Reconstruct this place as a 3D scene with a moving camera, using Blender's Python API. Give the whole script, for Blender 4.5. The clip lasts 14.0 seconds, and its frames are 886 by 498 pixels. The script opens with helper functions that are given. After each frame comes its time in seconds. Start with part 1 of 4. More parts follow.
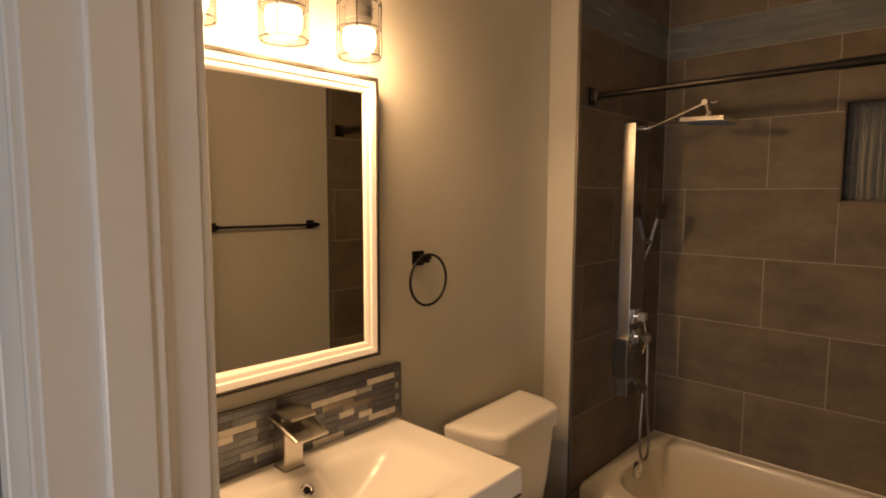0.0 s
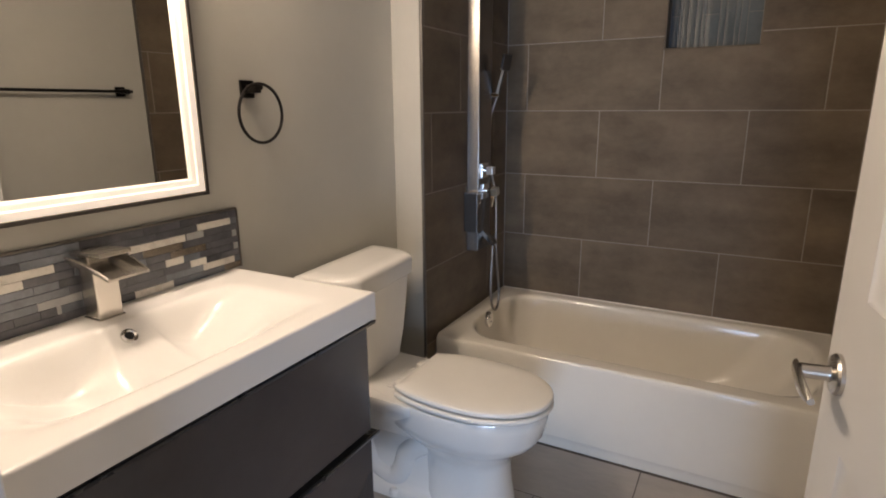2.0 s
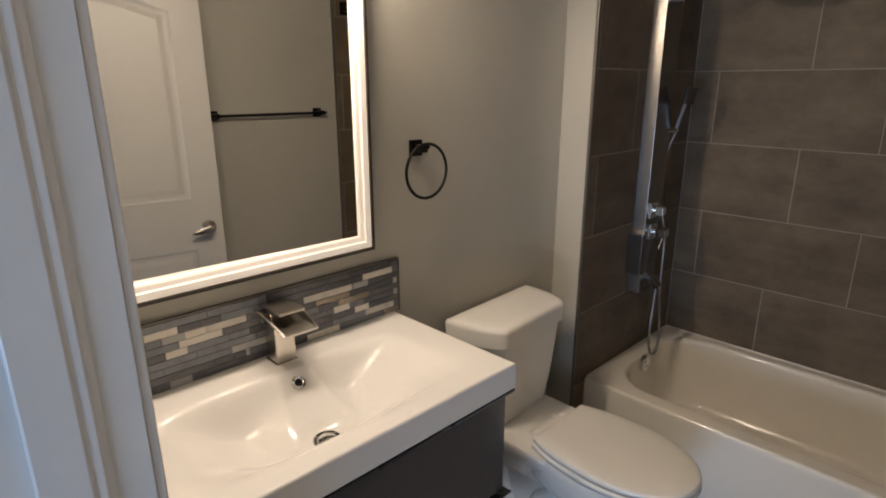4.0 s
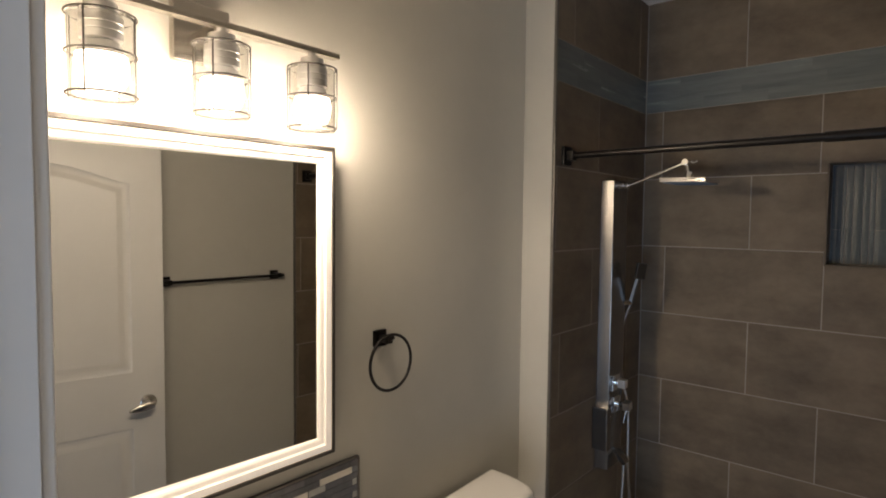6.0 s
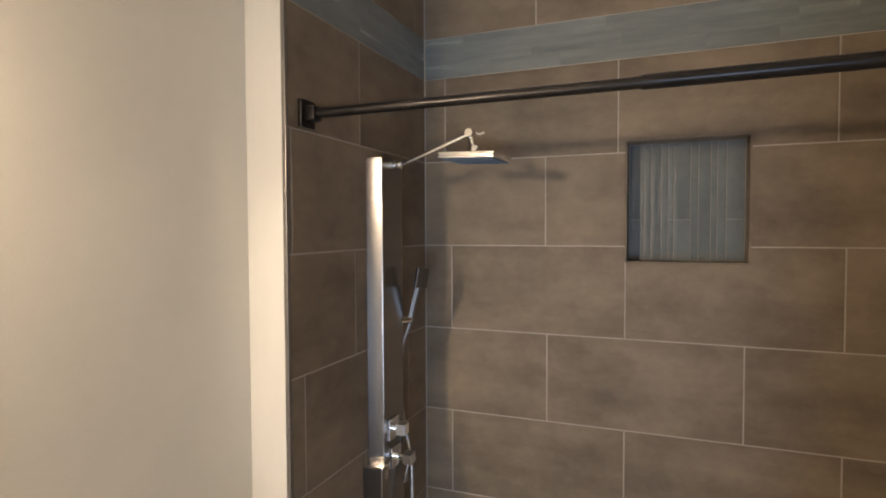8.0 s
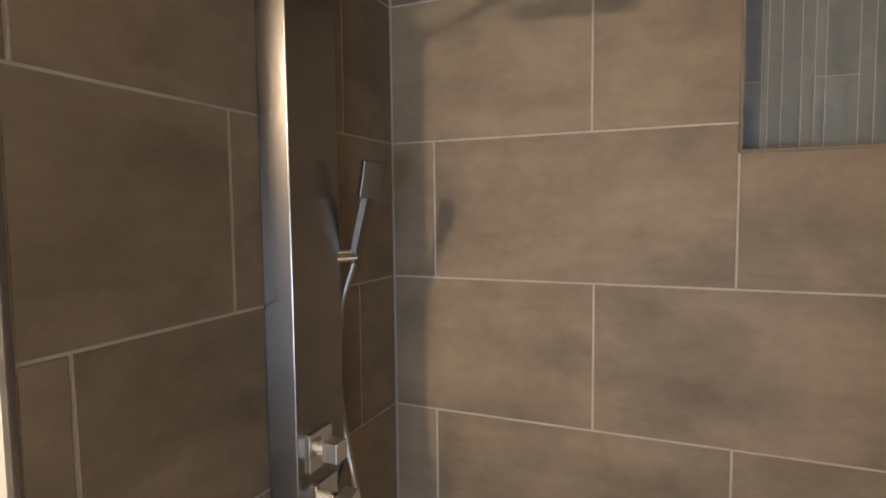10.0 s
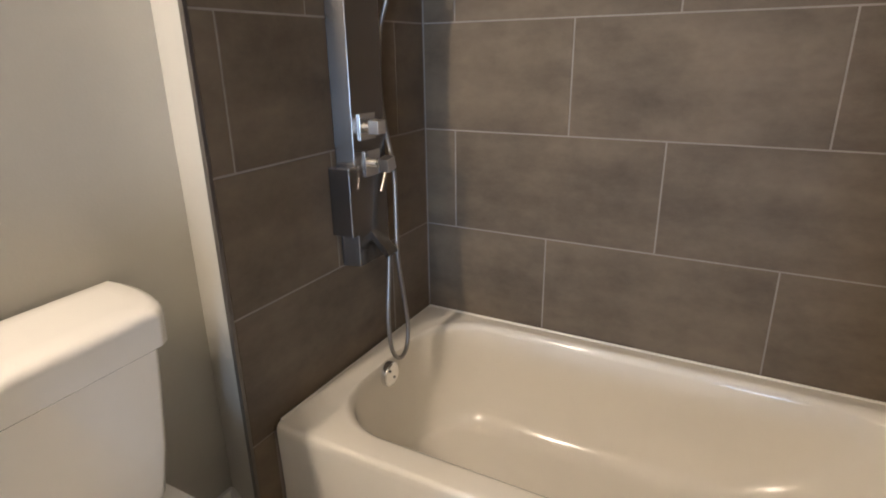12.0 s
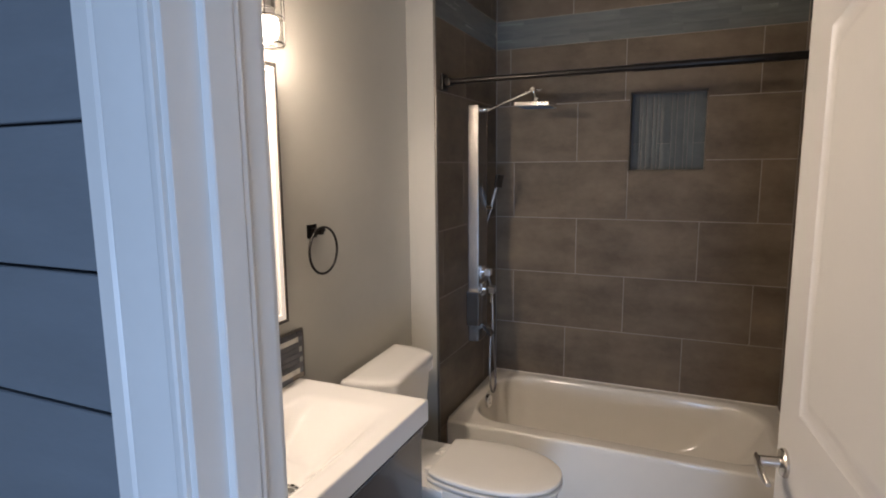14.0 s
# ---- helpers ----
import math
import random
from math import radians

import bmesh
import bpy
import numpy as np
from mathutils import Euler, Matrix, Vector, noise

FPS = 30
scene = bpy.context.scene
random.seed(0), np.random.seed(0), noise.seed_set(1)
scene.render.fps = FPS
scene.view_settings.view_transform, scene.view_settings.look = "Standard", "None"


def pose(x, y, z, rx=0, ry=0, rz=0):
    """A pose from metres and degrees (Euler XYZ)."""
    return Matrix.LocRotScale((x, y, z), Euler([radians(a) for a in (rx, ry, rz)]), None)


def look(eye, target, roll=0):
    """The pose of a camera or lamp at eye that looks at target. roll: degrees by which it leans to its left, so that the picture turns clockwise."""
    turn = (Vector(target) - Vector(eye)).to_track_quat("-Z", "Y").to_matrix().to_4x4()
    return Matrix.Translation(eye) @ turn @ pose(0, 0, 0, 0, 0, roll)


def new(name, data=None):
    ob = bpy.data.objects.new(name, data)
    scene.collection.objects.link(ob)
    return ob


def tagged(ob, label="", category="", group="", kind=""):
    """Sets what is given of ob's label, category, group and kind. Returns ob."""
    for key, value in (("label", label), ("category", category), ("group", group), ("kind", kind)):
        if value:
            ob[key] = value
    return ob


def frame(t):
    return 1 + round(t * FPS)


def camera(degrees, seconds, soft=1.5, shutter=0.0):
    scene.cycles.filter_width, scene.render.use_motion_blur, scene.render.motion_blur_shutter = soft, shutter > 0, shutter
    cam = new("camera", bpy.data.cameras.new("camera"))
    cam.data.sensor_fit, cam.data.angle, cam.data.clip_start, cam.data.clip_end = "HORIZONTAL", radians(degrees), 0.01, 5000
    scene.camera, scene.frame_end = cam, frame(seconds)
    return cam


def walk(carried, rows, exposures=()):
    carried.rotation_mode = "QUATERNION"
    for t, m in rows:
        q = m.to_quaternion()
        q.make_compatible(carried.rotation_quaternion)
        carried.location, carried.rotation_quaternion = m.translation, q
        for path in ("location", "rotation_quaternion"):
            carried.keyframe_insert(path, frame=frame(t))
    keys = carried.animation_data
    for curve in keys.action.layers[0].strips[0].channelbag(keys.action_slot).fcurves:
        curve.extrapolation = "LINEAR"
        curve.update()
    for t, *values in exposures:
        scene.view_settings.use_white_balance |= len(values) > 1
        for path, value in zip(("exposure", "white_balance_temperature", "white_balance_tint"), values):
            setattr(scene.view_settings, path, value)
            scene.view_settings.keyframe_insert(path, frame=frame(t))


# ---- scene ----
cam = camera(76.1, 14.0, soft=1.9)
PATH = [
    (0, (0.162, 0.019, 1.566), (-1.194, 1.478, 1.38), 0.2),
    (0.5, (0.122, 0.1, 1.538), (-1.024, 1.727, 1.342), 0.0),
    (1, (0.085, 0.098, 1.468), (-0.893, 1.822, 1.201), -0.1),
    (1.5, (0.076, 0.086, 1.409), (-0.829, 1.826, 1.015), -0.0),
    (2, (0.14, 0.088, 1.32), (-0.777, 1.797, 0.83), -0.4),
    (2.5, (0.176, 0.096, 1.289), (-0.811, 1.744, 0.732), -0.5),
    (3, (0.187, 0.11, 1.288), (-0.978, 1.624, 0.696), -0.4),
    (3.5, (0.191, 0.128, 1.326), (-1.111, 1.519, 0.717), -0.3),
    (4, (0.156, 0.149, 1.551), (-1.219, 1.49, 0.991), -0.1),
    (4.2, (0.149, 0.173, 1.625), (-1.27, 1.503, 1.157), -0.5),
    (6.3, (0.08, 0.164, 1.713), (-1.159, 1.732, 1.651), -0.3),
    (6.5, (0.079, 0.169, 1.696), (-1.075, 1.801, 1.643), -0.4),
    (7, (0.063, 0.28, 1.663), (-0.844, 2.062, 1.606), -0.4),
    (7.1, (0.059, 0.311, 1.657), (-0.824, 2.104, 1.6), -0.4),
    (7.2, (0.043, 0.365, 1.65), (-0.793, 2.181, 1.586), -0.5),
    (9.3, (-0.307, 1.472, 1.691), (-1.017, 3.34, 1.614), -0.2),
    (9.5, (-0.329, 1.536, 1.653), (-1.045, 3.401, 1.569), -0.2),
    (10, (-0.321, 1.624, 1.451), (-1.105, 3.458, 1.308), -0.6),
    (10.5, (-0.287, 1.627, 1.318), (-1.119, 3.418, 1.006), -0.7),
    (11, (-0.248, 1.593, 1.231), (-1.109, 3.331, 0.743), -0.7),
    (11.5, (-0.18, 1.518, 1.189), (-1.058, 3.197, 0.55), -0.7),
    (12, (-0.039, 1.236, 1.213), (-0.944, 2.894, 0.556), -0.9),
    (12.5, (0.073, 0.844, 1.35), (-0.783, 2.525, 0.683), -0.8),
    (13, (0.176, 0.348, 1.483), (-0.603, 2.091, 0.89), -0.6),
    (13.5, (0.144, 0.012, 1.563), (-0.598, 1.804, 1.074), -0.6),
    (14, (0.073, -0.32, 1.588), (-0.718, 1.494, 1.296), -0.6),
]
walk(cam, [(t, look(eye, target, roll)) for t, eye, target, roll in PATH],
     exposures=[(0, -0.9, 15500, 32), (0.4, -0.6, 13500, 27), (0.9, -0.3, 8900, 19), (1.5, -0.25, 7300, 17), (2.3, -0.3, 6700, 18), (3, -0.25, 6600, 18), (3.6, -0.45, 6700, 17), (4.2, -0.83, 6900, 15), (6.5, -0.65, 6900, 14), (7.2, 0.1, 7000, 15), (9.5, 0.75, 7600, 17), (10, 0.82, 7700, 17), (11, 1.0, 6800, 15), (11.5, 0.8, 6700, 15), (12, 0.45, 6700, 15), (12.5, 0.22, 6700, 17), (13, -0.1, 6500, 18), (13.4, -0.25, 6550, 18), (14, -0.4, 6600, 18)])

# ---- world and lights ----
world = bpy.data.worlds.new("sky")
scene.world = world
world.use_nodes = True
wn = world.node_tree.nodes
sky = wn.new("ShaderNodeTexSky")
sky.sky_type, sky.sun_disc = "NISHITA", False
sky.sun_elevation, sky.sun_rotation = radians(35), radians(150)
world.node_tree.links.new(sky.outputs[0], wn["Background"].inputs[0])
wn["Background"].inputs[1].default_value = 0.08

BULB_POWER = 280.0      # emission of the three lamp bulbs
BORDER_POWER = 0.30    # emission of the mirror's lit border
day = bpy.data.lights.new("window_daylight", "AREA")
day.shape, day.size, day.size_y, day.energy, day.color = "RECTANGLE", 1.50, 0.78, 98.0, (0.43, 0.66, 1.0)
day_ob = new("window_daylight", day)
day_ob.matrix_world = look((0.85, -2.585, 0.63), (0.85, 0.0, 0.63))



# ---- materials ----
def mat(name, color, rough=0.5, metal=0.0, vary=0.0, scale=8.0, bump=0.0, bump_scale=60.0, stretch=(1, 1, 1),
        coat=0.0, per_object=0.0, dist=0.002, color2=None, detail=6.0):
    m = bpy.data.materials.new(name)
    m.use_nodes = True
    nt = m.node_tree
    b = nt.nodes["Principled BSDF"]
    b.inputs["Roughness"].default_value, b.inputs["Metallic"].default_value = rough, metal
    b.inputs["Coat Weight"].default_value = coat
    b.inputs["Coat Roughness"].default_value = 0.08
    b.inputs["Base Color"].default_value = (*color, 1)
    tc = nt.nodes.new("ShaderNodeTexCoord")
    mp = nt.nodes.new("ShaderNodeMapping")
    mp.inputs["Scale"].default_value = stretch
    nt.links.new(tc.outputs["Object"], mp.inputs["Vector"])
    vec = mp.outputs[0]
    if per_object:
        oi = nt.nodes.new("ShaderNodeObjectInfo")
        ad = nt.nodes.new("ShaderNodeVectorMath")
        sc = nt.nodes.new("ShaderNodeMath")
        sc.operation, sc.inputs[1].default_value = "MULTIPLY", 37.0
        nt.links.new(oi.outputs["Random"], sc.inputs[0])
        nt.links.new(mp.outputs[0], ad.inputs[0])
        nt.links.new(sc.outputs[0], ad.inputs[1])
        vec = ad.outputs[0]
    if vary or color2:
        n1 = nt.nodes.new("ShaderNodeTexNoise")
        n1.inputs["Scale"].default_value, n1.inputs["Detail"].default_value = scale, detail
        n1.inputs["Roughness"].default_value = 0.62
        n2 = nt.nodes.new("ShaderNodeTexNoise")
        n2.inputs["Scale"].default_value, n2.inputs["Detail"].default_value = scale * 9, 3.0
        mixn = nt.nodes.new("ShaderNodeMath")
        mixn.operation = "MULTIPLY_ADD"
        mixn.inputs[1].default_value = 0.25
        ramp = nt.nodes.new("ShaderNodeValToRGB")
        c2 = color2 or tuple(min(1, c * (1 + vary)) for c in color)
        c1 = tuple(c * (1 - vary) for c in color)
        ramp.color_ramp.elements[0].position, ramp.color_ramp.elements[1].position = 0.42, 0.80
        ramp.color_ramp.elements[0].color, ramp.color_ramp.elements[1].color = (*c1, 1), (*c2, 1)
        for n in (n1, n2):
            nt.links.new(vec, n.inputs["Vector"])
        nt.links.new(n2.outputs[0], mixn.inputs[0])
        nt.links.new(n1.outputs[0], mixn.inputs[2])
        nt.links.new(mixn.outputs[0], ramp.inputs[0])
        out = ramp.outputs[0]
        if per_object:
            hsv = nt.nodes.new("ShaderNodeHueSaturation")
            mr = nt.nodes.new("ShaderNodeMapRange")
            mr.inputs["To Min"].default_value, mr.inputs["To Max"].default_value = 1 - per_object, 1 + per_object
            nt.links.new(oi.outputs["Random"], mr.inputs[0])
            nt.links.new(mr.outputs[0], hsv.inputs["Value"])
            nt.links.new(out, hsv.inputs["Color"])
            out = hsv.outputs[0]
        nt.links.new(out, b.inputs["Base Color"])
        rr = nt.nodes.new("ShaderNodeMapRange")
        rr.inputs["From Min"].default_value, rr.inputs["From Max"].default_value = 0.35, 0.75
        rr.inputs["To Min"].default_value, rr.inputs["To Max"].default_value = max(0.02, rough * 0.85), min(1, rough * 1.18)
        nt.links.new(n1.outputs[0], rr.inputs[0])
        nt.links.new(rr.outputs[0], b.inputs["Roughness"])
    if bump:
        nb = nt.nodes.new("ShaderNodeTexNoise")
        nb.inputs["Scale"].default_value, nb.inputs["Detail"].default_value = bump_scale, 3.0
        bp = nt.nodes.new("ShaderNodeBump")
        bp.inputs["Strength"].default_value, bp.inputs["Distance"].default_value = bump, dist
        nt.links.new(vec, nb.inputs["Vector"])
        nt.links.new(nb.outputs[0], bp.inputs["Height"])
        nt.links.new(bp.outputs[0], b.inputs["Normal"])
    return m


def glow(name, color, strength, rough=0.4):
    m = mat(name, color, rough)
    b = m.node_tree.nodes["Principled BSDF"]
    b.inputs["Emission Color"].default_value = (*color, 1)
    b.inputs["Emission Strength"].default_value = strength
    return m


def glass(name, color=(1, 1, 1), rough=0.0):
    m = mat(name, color, rough)
    b = m.node_tree.nodes["Principled BSDF"]
    b.inputs["Transmission Weight"].default_value = 1.0
    b.inputs["IOR"].default_value = 1.45
    return m


def cement_tile(name, dark, light):
    """Porcelain with a cement look: long soft bands, cloudy smudges and fine specks."""
    m = mat(name, light, 0.42, bump=0.10, bump_scale=90, per_object=0.1)
    nt = m.node_tree
    b = nt.nodes["Principled BSDF"]
    b.inputs["Specular IOR Level"].default_value = 0.30
    tc, oi = nt.nodes["Texture Coordinate"], nt.nodes["Object Info"]
    shift = nt.nodes["Vector Math"]

    def layer(scale, stretch, detail, rough, low, high):
        mp = nt.nodes.new("ShaderNodeVectorMath")
        mp.operation = "MULTIPLY"
        mp.inputs[1].default_value = stretch
        n = nt.nodes.new("ShaderNodeTexNoise")
        n.inputs["Scale"].default_value, n.inputs["Detail"].default_value, n.inputs["Roughness"].default_value = scale, detail, rough
        mr = nt.nodes.new("ShaderNodeMapRange")
        mr.inputs["From Min"].default_value, mr.inputs["From Max"].default_value = 0.30, 0.70
        mr.inputs["To Min"].default_value, mr.inputs["To Max"].default_value = low, high
        nt.links.new(shift.outputs[0], mp.inputs[0])
        nt.links.new(mp.outputs[0], n.inputs["Vector"])
        nt.links.new(n.outputs[0], mr.inputs[0])
        return mr.outputs[0]

    def add(a, c):
        n = nt.nodes.new("ShaderNodeMath")
        nt.links.new(a, n.inputs[0])
        nt.links.new(c, n.inputs[1])
        return n.outputs[0]
    bands = layer(2.4, (0.40, 0.40, 3.4), 2.0, 0.50, 0.06, 0.34)
    clouds = layer(4.2, (1.0, 1.0, 1.25), 8.0, 0.66, 0.02, 0.46)
    specks = layer(30.0, (0.6, 0.6, 1.5), 5.0, 0.70, 0.01, 0.13)
    total = add(add(bands, clouds), specks)
    each = nt.nodes.new("ShaderNodeMapRange")
    each.inputs["To Min"].default_value, each.inputs["To Max"].default_value = -0.08, 0.10
    nt.links.new(oi.outputs["Random"], each.inputs[0])
    ramp = nt.nodes.new("ShaderNodeValToRGB")
    ramp.color_ramp.elements[0].color, ramp.color_ramp.elements[1].color = (*dark, 1), (*light, 1)
    nt.links.new(add(total, each.outputs[0]), ramp.inputs[0])
    nt.links.new(ramp.outputs[0], b.inputs["Base Color"])
    gloss = nt.nodes.new("ShaderNodeMapRange")
    gloss.inputs["To Min"].default_value, gloss.inputs["To Max"].default_value = 0.58, 0.48
    nt.links.new(total, gloss.inputs[0])
    nt.links.new(gloss.outputs[0], b.inputs["Roughness"])
    return m


PAINT = mat("greige_wall_paint", (0.50, 0.481, 0.430), 0.72, vary=0.03, scale=3, bump=0.22, bump_scale=150, dist=0.0012)
CEIL = mat("white_ceiling_paint", (0.78, 0.77, 0.75), 0.8, vary=0.02, scale=4, bump=0.3, bump_scale=120)
TRIM = mat("white_trim_paint", (0.78, 0.77, 0.75), 0.35, vary=0.025, scale=5, bump=0.06, bump_scale=40)
DOORP = mat("white_door_paint", (0.66, 0.64, 0.605), 0.38, vary=0.02, scale=4, bump=0.08, bump_scale=90)
TILE = cement_tile("taupe_porcelain_tile", (0.056, 0.042, 0.030), (0.232, 0.176, 0.120))
FTILE = mat("grey_floor_tile", (0.40, 0.365, 0.335), 0.42, vary=0.12, scale=3.0, stretch=(0.8, 2.2, 1), bump=0.08, bump_scale=120, per_object=0.05)
GROUT = mat("light_grey_grout", (0.29, 0.252, 0.22), 0.85, vary=0.12, scale=14, bump=0.3, bump_scale=300)
FGROUT = mat("dark_floor_grout", (0.09, 0.08, 0.075), 0.85, vary=0.15, scale=14)
PORC = mat("white_porcelain", (0.85, 0.83, 0.79), 0.10, vary=0.015, scale=3, coat=0.4)
TUBM = mat("white_tub_enamel", (0.86, 0.815, 0.73), 0.15, vary=0.02, scale=3, coat=0.25)
SINKM = mat("white_sink_ceramic", (0.82, 0.80, 0.77), 0.14, vary=0.012, scale=3, coat=0.15)
SEATM = mat("white_seat_plastic", (0.85, 0.82, 0.76), 0.16, vary=0.015, scale=3)
CAB = mat("charcoal_gloss_lacquer", (0.050, 0.047, 0.053), 0.22, vary=0.10, scale=4, coat=0.5, bump=0.02, bump_scale=30)
CABD = mat("dark_cabinet_edge", (0.030, 0.029, 0.030), 0.3, vary=0.1, scale=10)
NICKEL = mat("brushed_nickel", (0.58, 0.545, 0.50), 0.27, 1.0)
STEEL = mat("brushed_stainless_steel", (0.255, 0.24, 0.226), 0.25, 1.0)
CHROME = mat("polished_chrome", (0.80, 0.80, 0.80), 0.07, 1.0, vary=0.03, scale=20)
DIMCHROME = mat("worn_grey_chrome", (0.15, 0.147, 0.145), 0.34, 1.0)
HOSE = mat("grey_steel_hose", (0.30, 0.285, 0.27), 0.38, 0.9, bump=0.5, bump_scale=260, stretch=(0.2, 0.2, 1))
SATIN = mat("satin_chrome", (0.86, 0.85, 0.84), 0.30, 1.0)
BLACK = mat("oil_rubbed_black_metal", (0.014, 0.012, 0.011), 0.33, 0.6, vary=0.25, scale=30, bump=0.08, bump_scale=200)
BRONZE = mat("dark_bronze_frame", (0.055, 0.048, 0.042), 0.42, 0.4, vary=0.15, scale=12)
MIRROR = mat("silvered_mirror", (0.76, 0.77, 0.76), 0.0, 1.0)
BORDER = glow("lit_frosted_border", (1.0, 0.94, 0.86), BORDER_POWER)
BULB = glow("frosted_bulb_glass", (1.0, 0.868, 0.695), BULB_POWER)
JAR = glass("clear_lamp_glass", (1.0, 1.0, 1.0))
JAR.node_tree.nodes["Principled BSDF"].inputs["IOR"].default_value = 1.13
SHIP = mat("blue_grey_shiplap_paint", (0.185, 0.210, 0.238), 0.5, vary=0.06, scale=4, stretch=(1, 1, 5), bump=0.15, bump_scale=30, per_object=0.04)
PLASTIC = mat("white_bulb_plastic", (0.8, 0.79, 0.77), 0.4)
DARK = mat("dark_void", (0.01, 0.01, 0.012), 0.9)
RUBBER = mat("blue_grey_nozzle_rubber", (0.10, 0.15, 0.20), 0.5, vary=0.1, scale=60)
HALLFLOOR = mat("brown_wood_floor", (0.17, 0.12, 0.08), 0.4, vary=0.25, scale=4, stretch=(1, 8, 1), bump=0.08, bump_scale=40)
EDGE = mat("aluminium_tile_edge", (0.17, 0.155, 0.14), 0.4, 0.7, vary=0.1, scale=20)
MOS = [mat("mosaic_slate_glass", (0.100, 0.102, 0.115), 0.12, vary=0.25, scale=20, per_object=0.16),
       mat("mosaic_blue_grey_glass", (0.170, 0.183, 0.210), 0.12, vary=0.2, scale=20, per_object=0.16),
       mat("mosaic_cream_stone", (0.66, 0.625, 0.565), 0.30, vary=0.12, scale=25, per_object=0.12),
       mat("mosaic_grey_stone", (0.36, 0.36, 0.36), 0.35, vary=0.12, scale=25, per_object=0.12),
       mat("mosaic_brushed_metal", (0.30, 0.26, 0.22), 0.25, 0.8, vary=0.12, scale=25, per_object=0.15)]
MGROUT = mat("mosaic_grout", (0.105, 0.105, 0.108), 0.8, vary=0.1, scale=40)
NICHEG = mat("niche_blue_grey_glass", (0.112, 0.126, 0.129), 0.035, vary=0.10, scale=18, per_object=0.09)
NICHEGROUT = mat("niche_grout", (0.24, 0.215, 0.195), 0.8, vary=0.1, scale=40)
BAND = mat("accent_band_glass", (0.122, 0.135, 0.131), 0.25, vary=0.2, scale=5, stretch=(0.5, 0.5, 6), per_object=0.06)


# ---- mesh helpers ----
WORLD = {}


def thing(name, at, label, category, group="", kind=""):
    ob = new(name)
    ob.empty_display_size = 0.05
    ob.location = at
    WORLD[ob] = Vector(at)
    return tagged(ob, label, category, group, kind)


def finish(bm, name, material, smooth=35):
    bmesh.ops.recalc_face_normals(bm, faces=bm.faces)
    me = bpy.data.meshes.new(name)
    bm.to_mesh(me)
    bm.free()
    for m in (material if isinstance(material, (list, tuple)) else [material]):
        me.materials.append(m)
    if smooth:
        me.shade_smooth()
        me.set_sharp_from_angle(angle=radians(smooth))
    return me


def part(name, bm, material, parent=None, label="", smooth=35):
    """Links a bmesh, built in the parent's frame of the room, as one mesh object with its origin at its base."""
    co = [v.co for v in bm.verts]
    lo = Vector([min(c[i] for c in co) for i in range(3)])
    hi = Vector([max(c[i] for c in co) for i in range(3)])
    c = Vector(((lo.x + hi.x) / 2, (lo.y + hi.y) / 2, lo.z))
    bmesh.ops.translate(bm, verts=bm.verts, vec=-c)
    ob = new(name, finish(bm, name, material, smooth))
    ob.location = c - (WORLD[parent] if parent else Vector())
    ob.parent = parent
    if smooth:
        ob.modifiers.new("normals", "WEIGHTED_NORMAL").keep_sharp = True
    WORLD[ob] = c
    if label:
        tagged(ob, label)
    return ob


def solid(name, bm, material, label, category, group="", kind="", smooth=35):
    return tagged(part(name, bm, material, None, "", smooth), label, category, group, kind)


def box(x0, x1, y0, y1, z0, z1, bevel=0.0, seg=2, bm=None):
    own = bmesh.new()
    bmesh.ops.create_cube(own, size=1)
    for v in own.verts:
        v.co = Vector((x0 + (v.co.x + 0.5) * (x1 - x0), y0 + (v.co.y + 0.5) * (y1 - y0), z0 + (v.co.z + 0.5) * (z1 - z0)))
    if bevel:
        bmesh.ops.bevel(own, geom=own.edges[:], offset=bevel, segments=seg, affect="EDGES", profile=0.5, clamp_overlap=True)
    if bm is None:
        return own
    merge(bm, own)
    return bm


def merge(bm, other):
    me = bpy.data.meshes.new("scratch")
    other.to_mesh(me)
    other.free()
    bm.from_mesh(me)
    bpy.data.meshes.remove(me)
    return bm


def loft(rings, cap0=True, cap1=True, bm=None):
    """A skin over closed rings of equally many points."""
    bm = bm or bmesh.new()
    rows = [[bm.verts.new(p) for p in ring] for ring in rings]
    n = len(rows[0])
    for a, b in zip(rows, rows[1:]):
        for i in range(n):
            bm.faces.new((a[i], a[(i + 1) % n], b[(i + 1) % n], b[i]))
    if cap0:
        bm.faces.new(rows[0][::-1])
    if cap1:
        bm.faces.new(rows[-1])
    return bm


def tube(points, radius, sides=14, bm=None, closed=False, flat=None):
    """A round or, with flat=(w, h), rectangular bar along points."""
    pts = [Vector(p) for p in points]
    n = len(pts)
    rings, up = [], None
    for i, p in enumerate(pts):
        a = pts[(i - 1) % n] if closed or i else p
        b = pts[(i + 1) % n] if closed or i < n - 1 else p
        d = (b - a).normalized()
        if up is None:
            up = Vector((0, 0, 1)) if abs(d.z) < 0.9 else Vector((1, 0, 0))
        side = d.cross(up).normalized()
        up = side.cross(d).normalized()
        if flat:
            w, h = flat
            rings.append([p + side * sx * w / 2 + up * sz * h / 2 for sx, sz in ((-1, -1), (1, -1), (1, 1), (-1, 1))])
        else:
            rings.append([p + (side * math.cos(t) + up * math.sin(t)) * radius for t in (2 * math.pi * k / sides for k in range(sides))])
    if closed:
        return loft(rings + [rings[0]], False, False, bm)
    return loft(rings, True, True, bm)


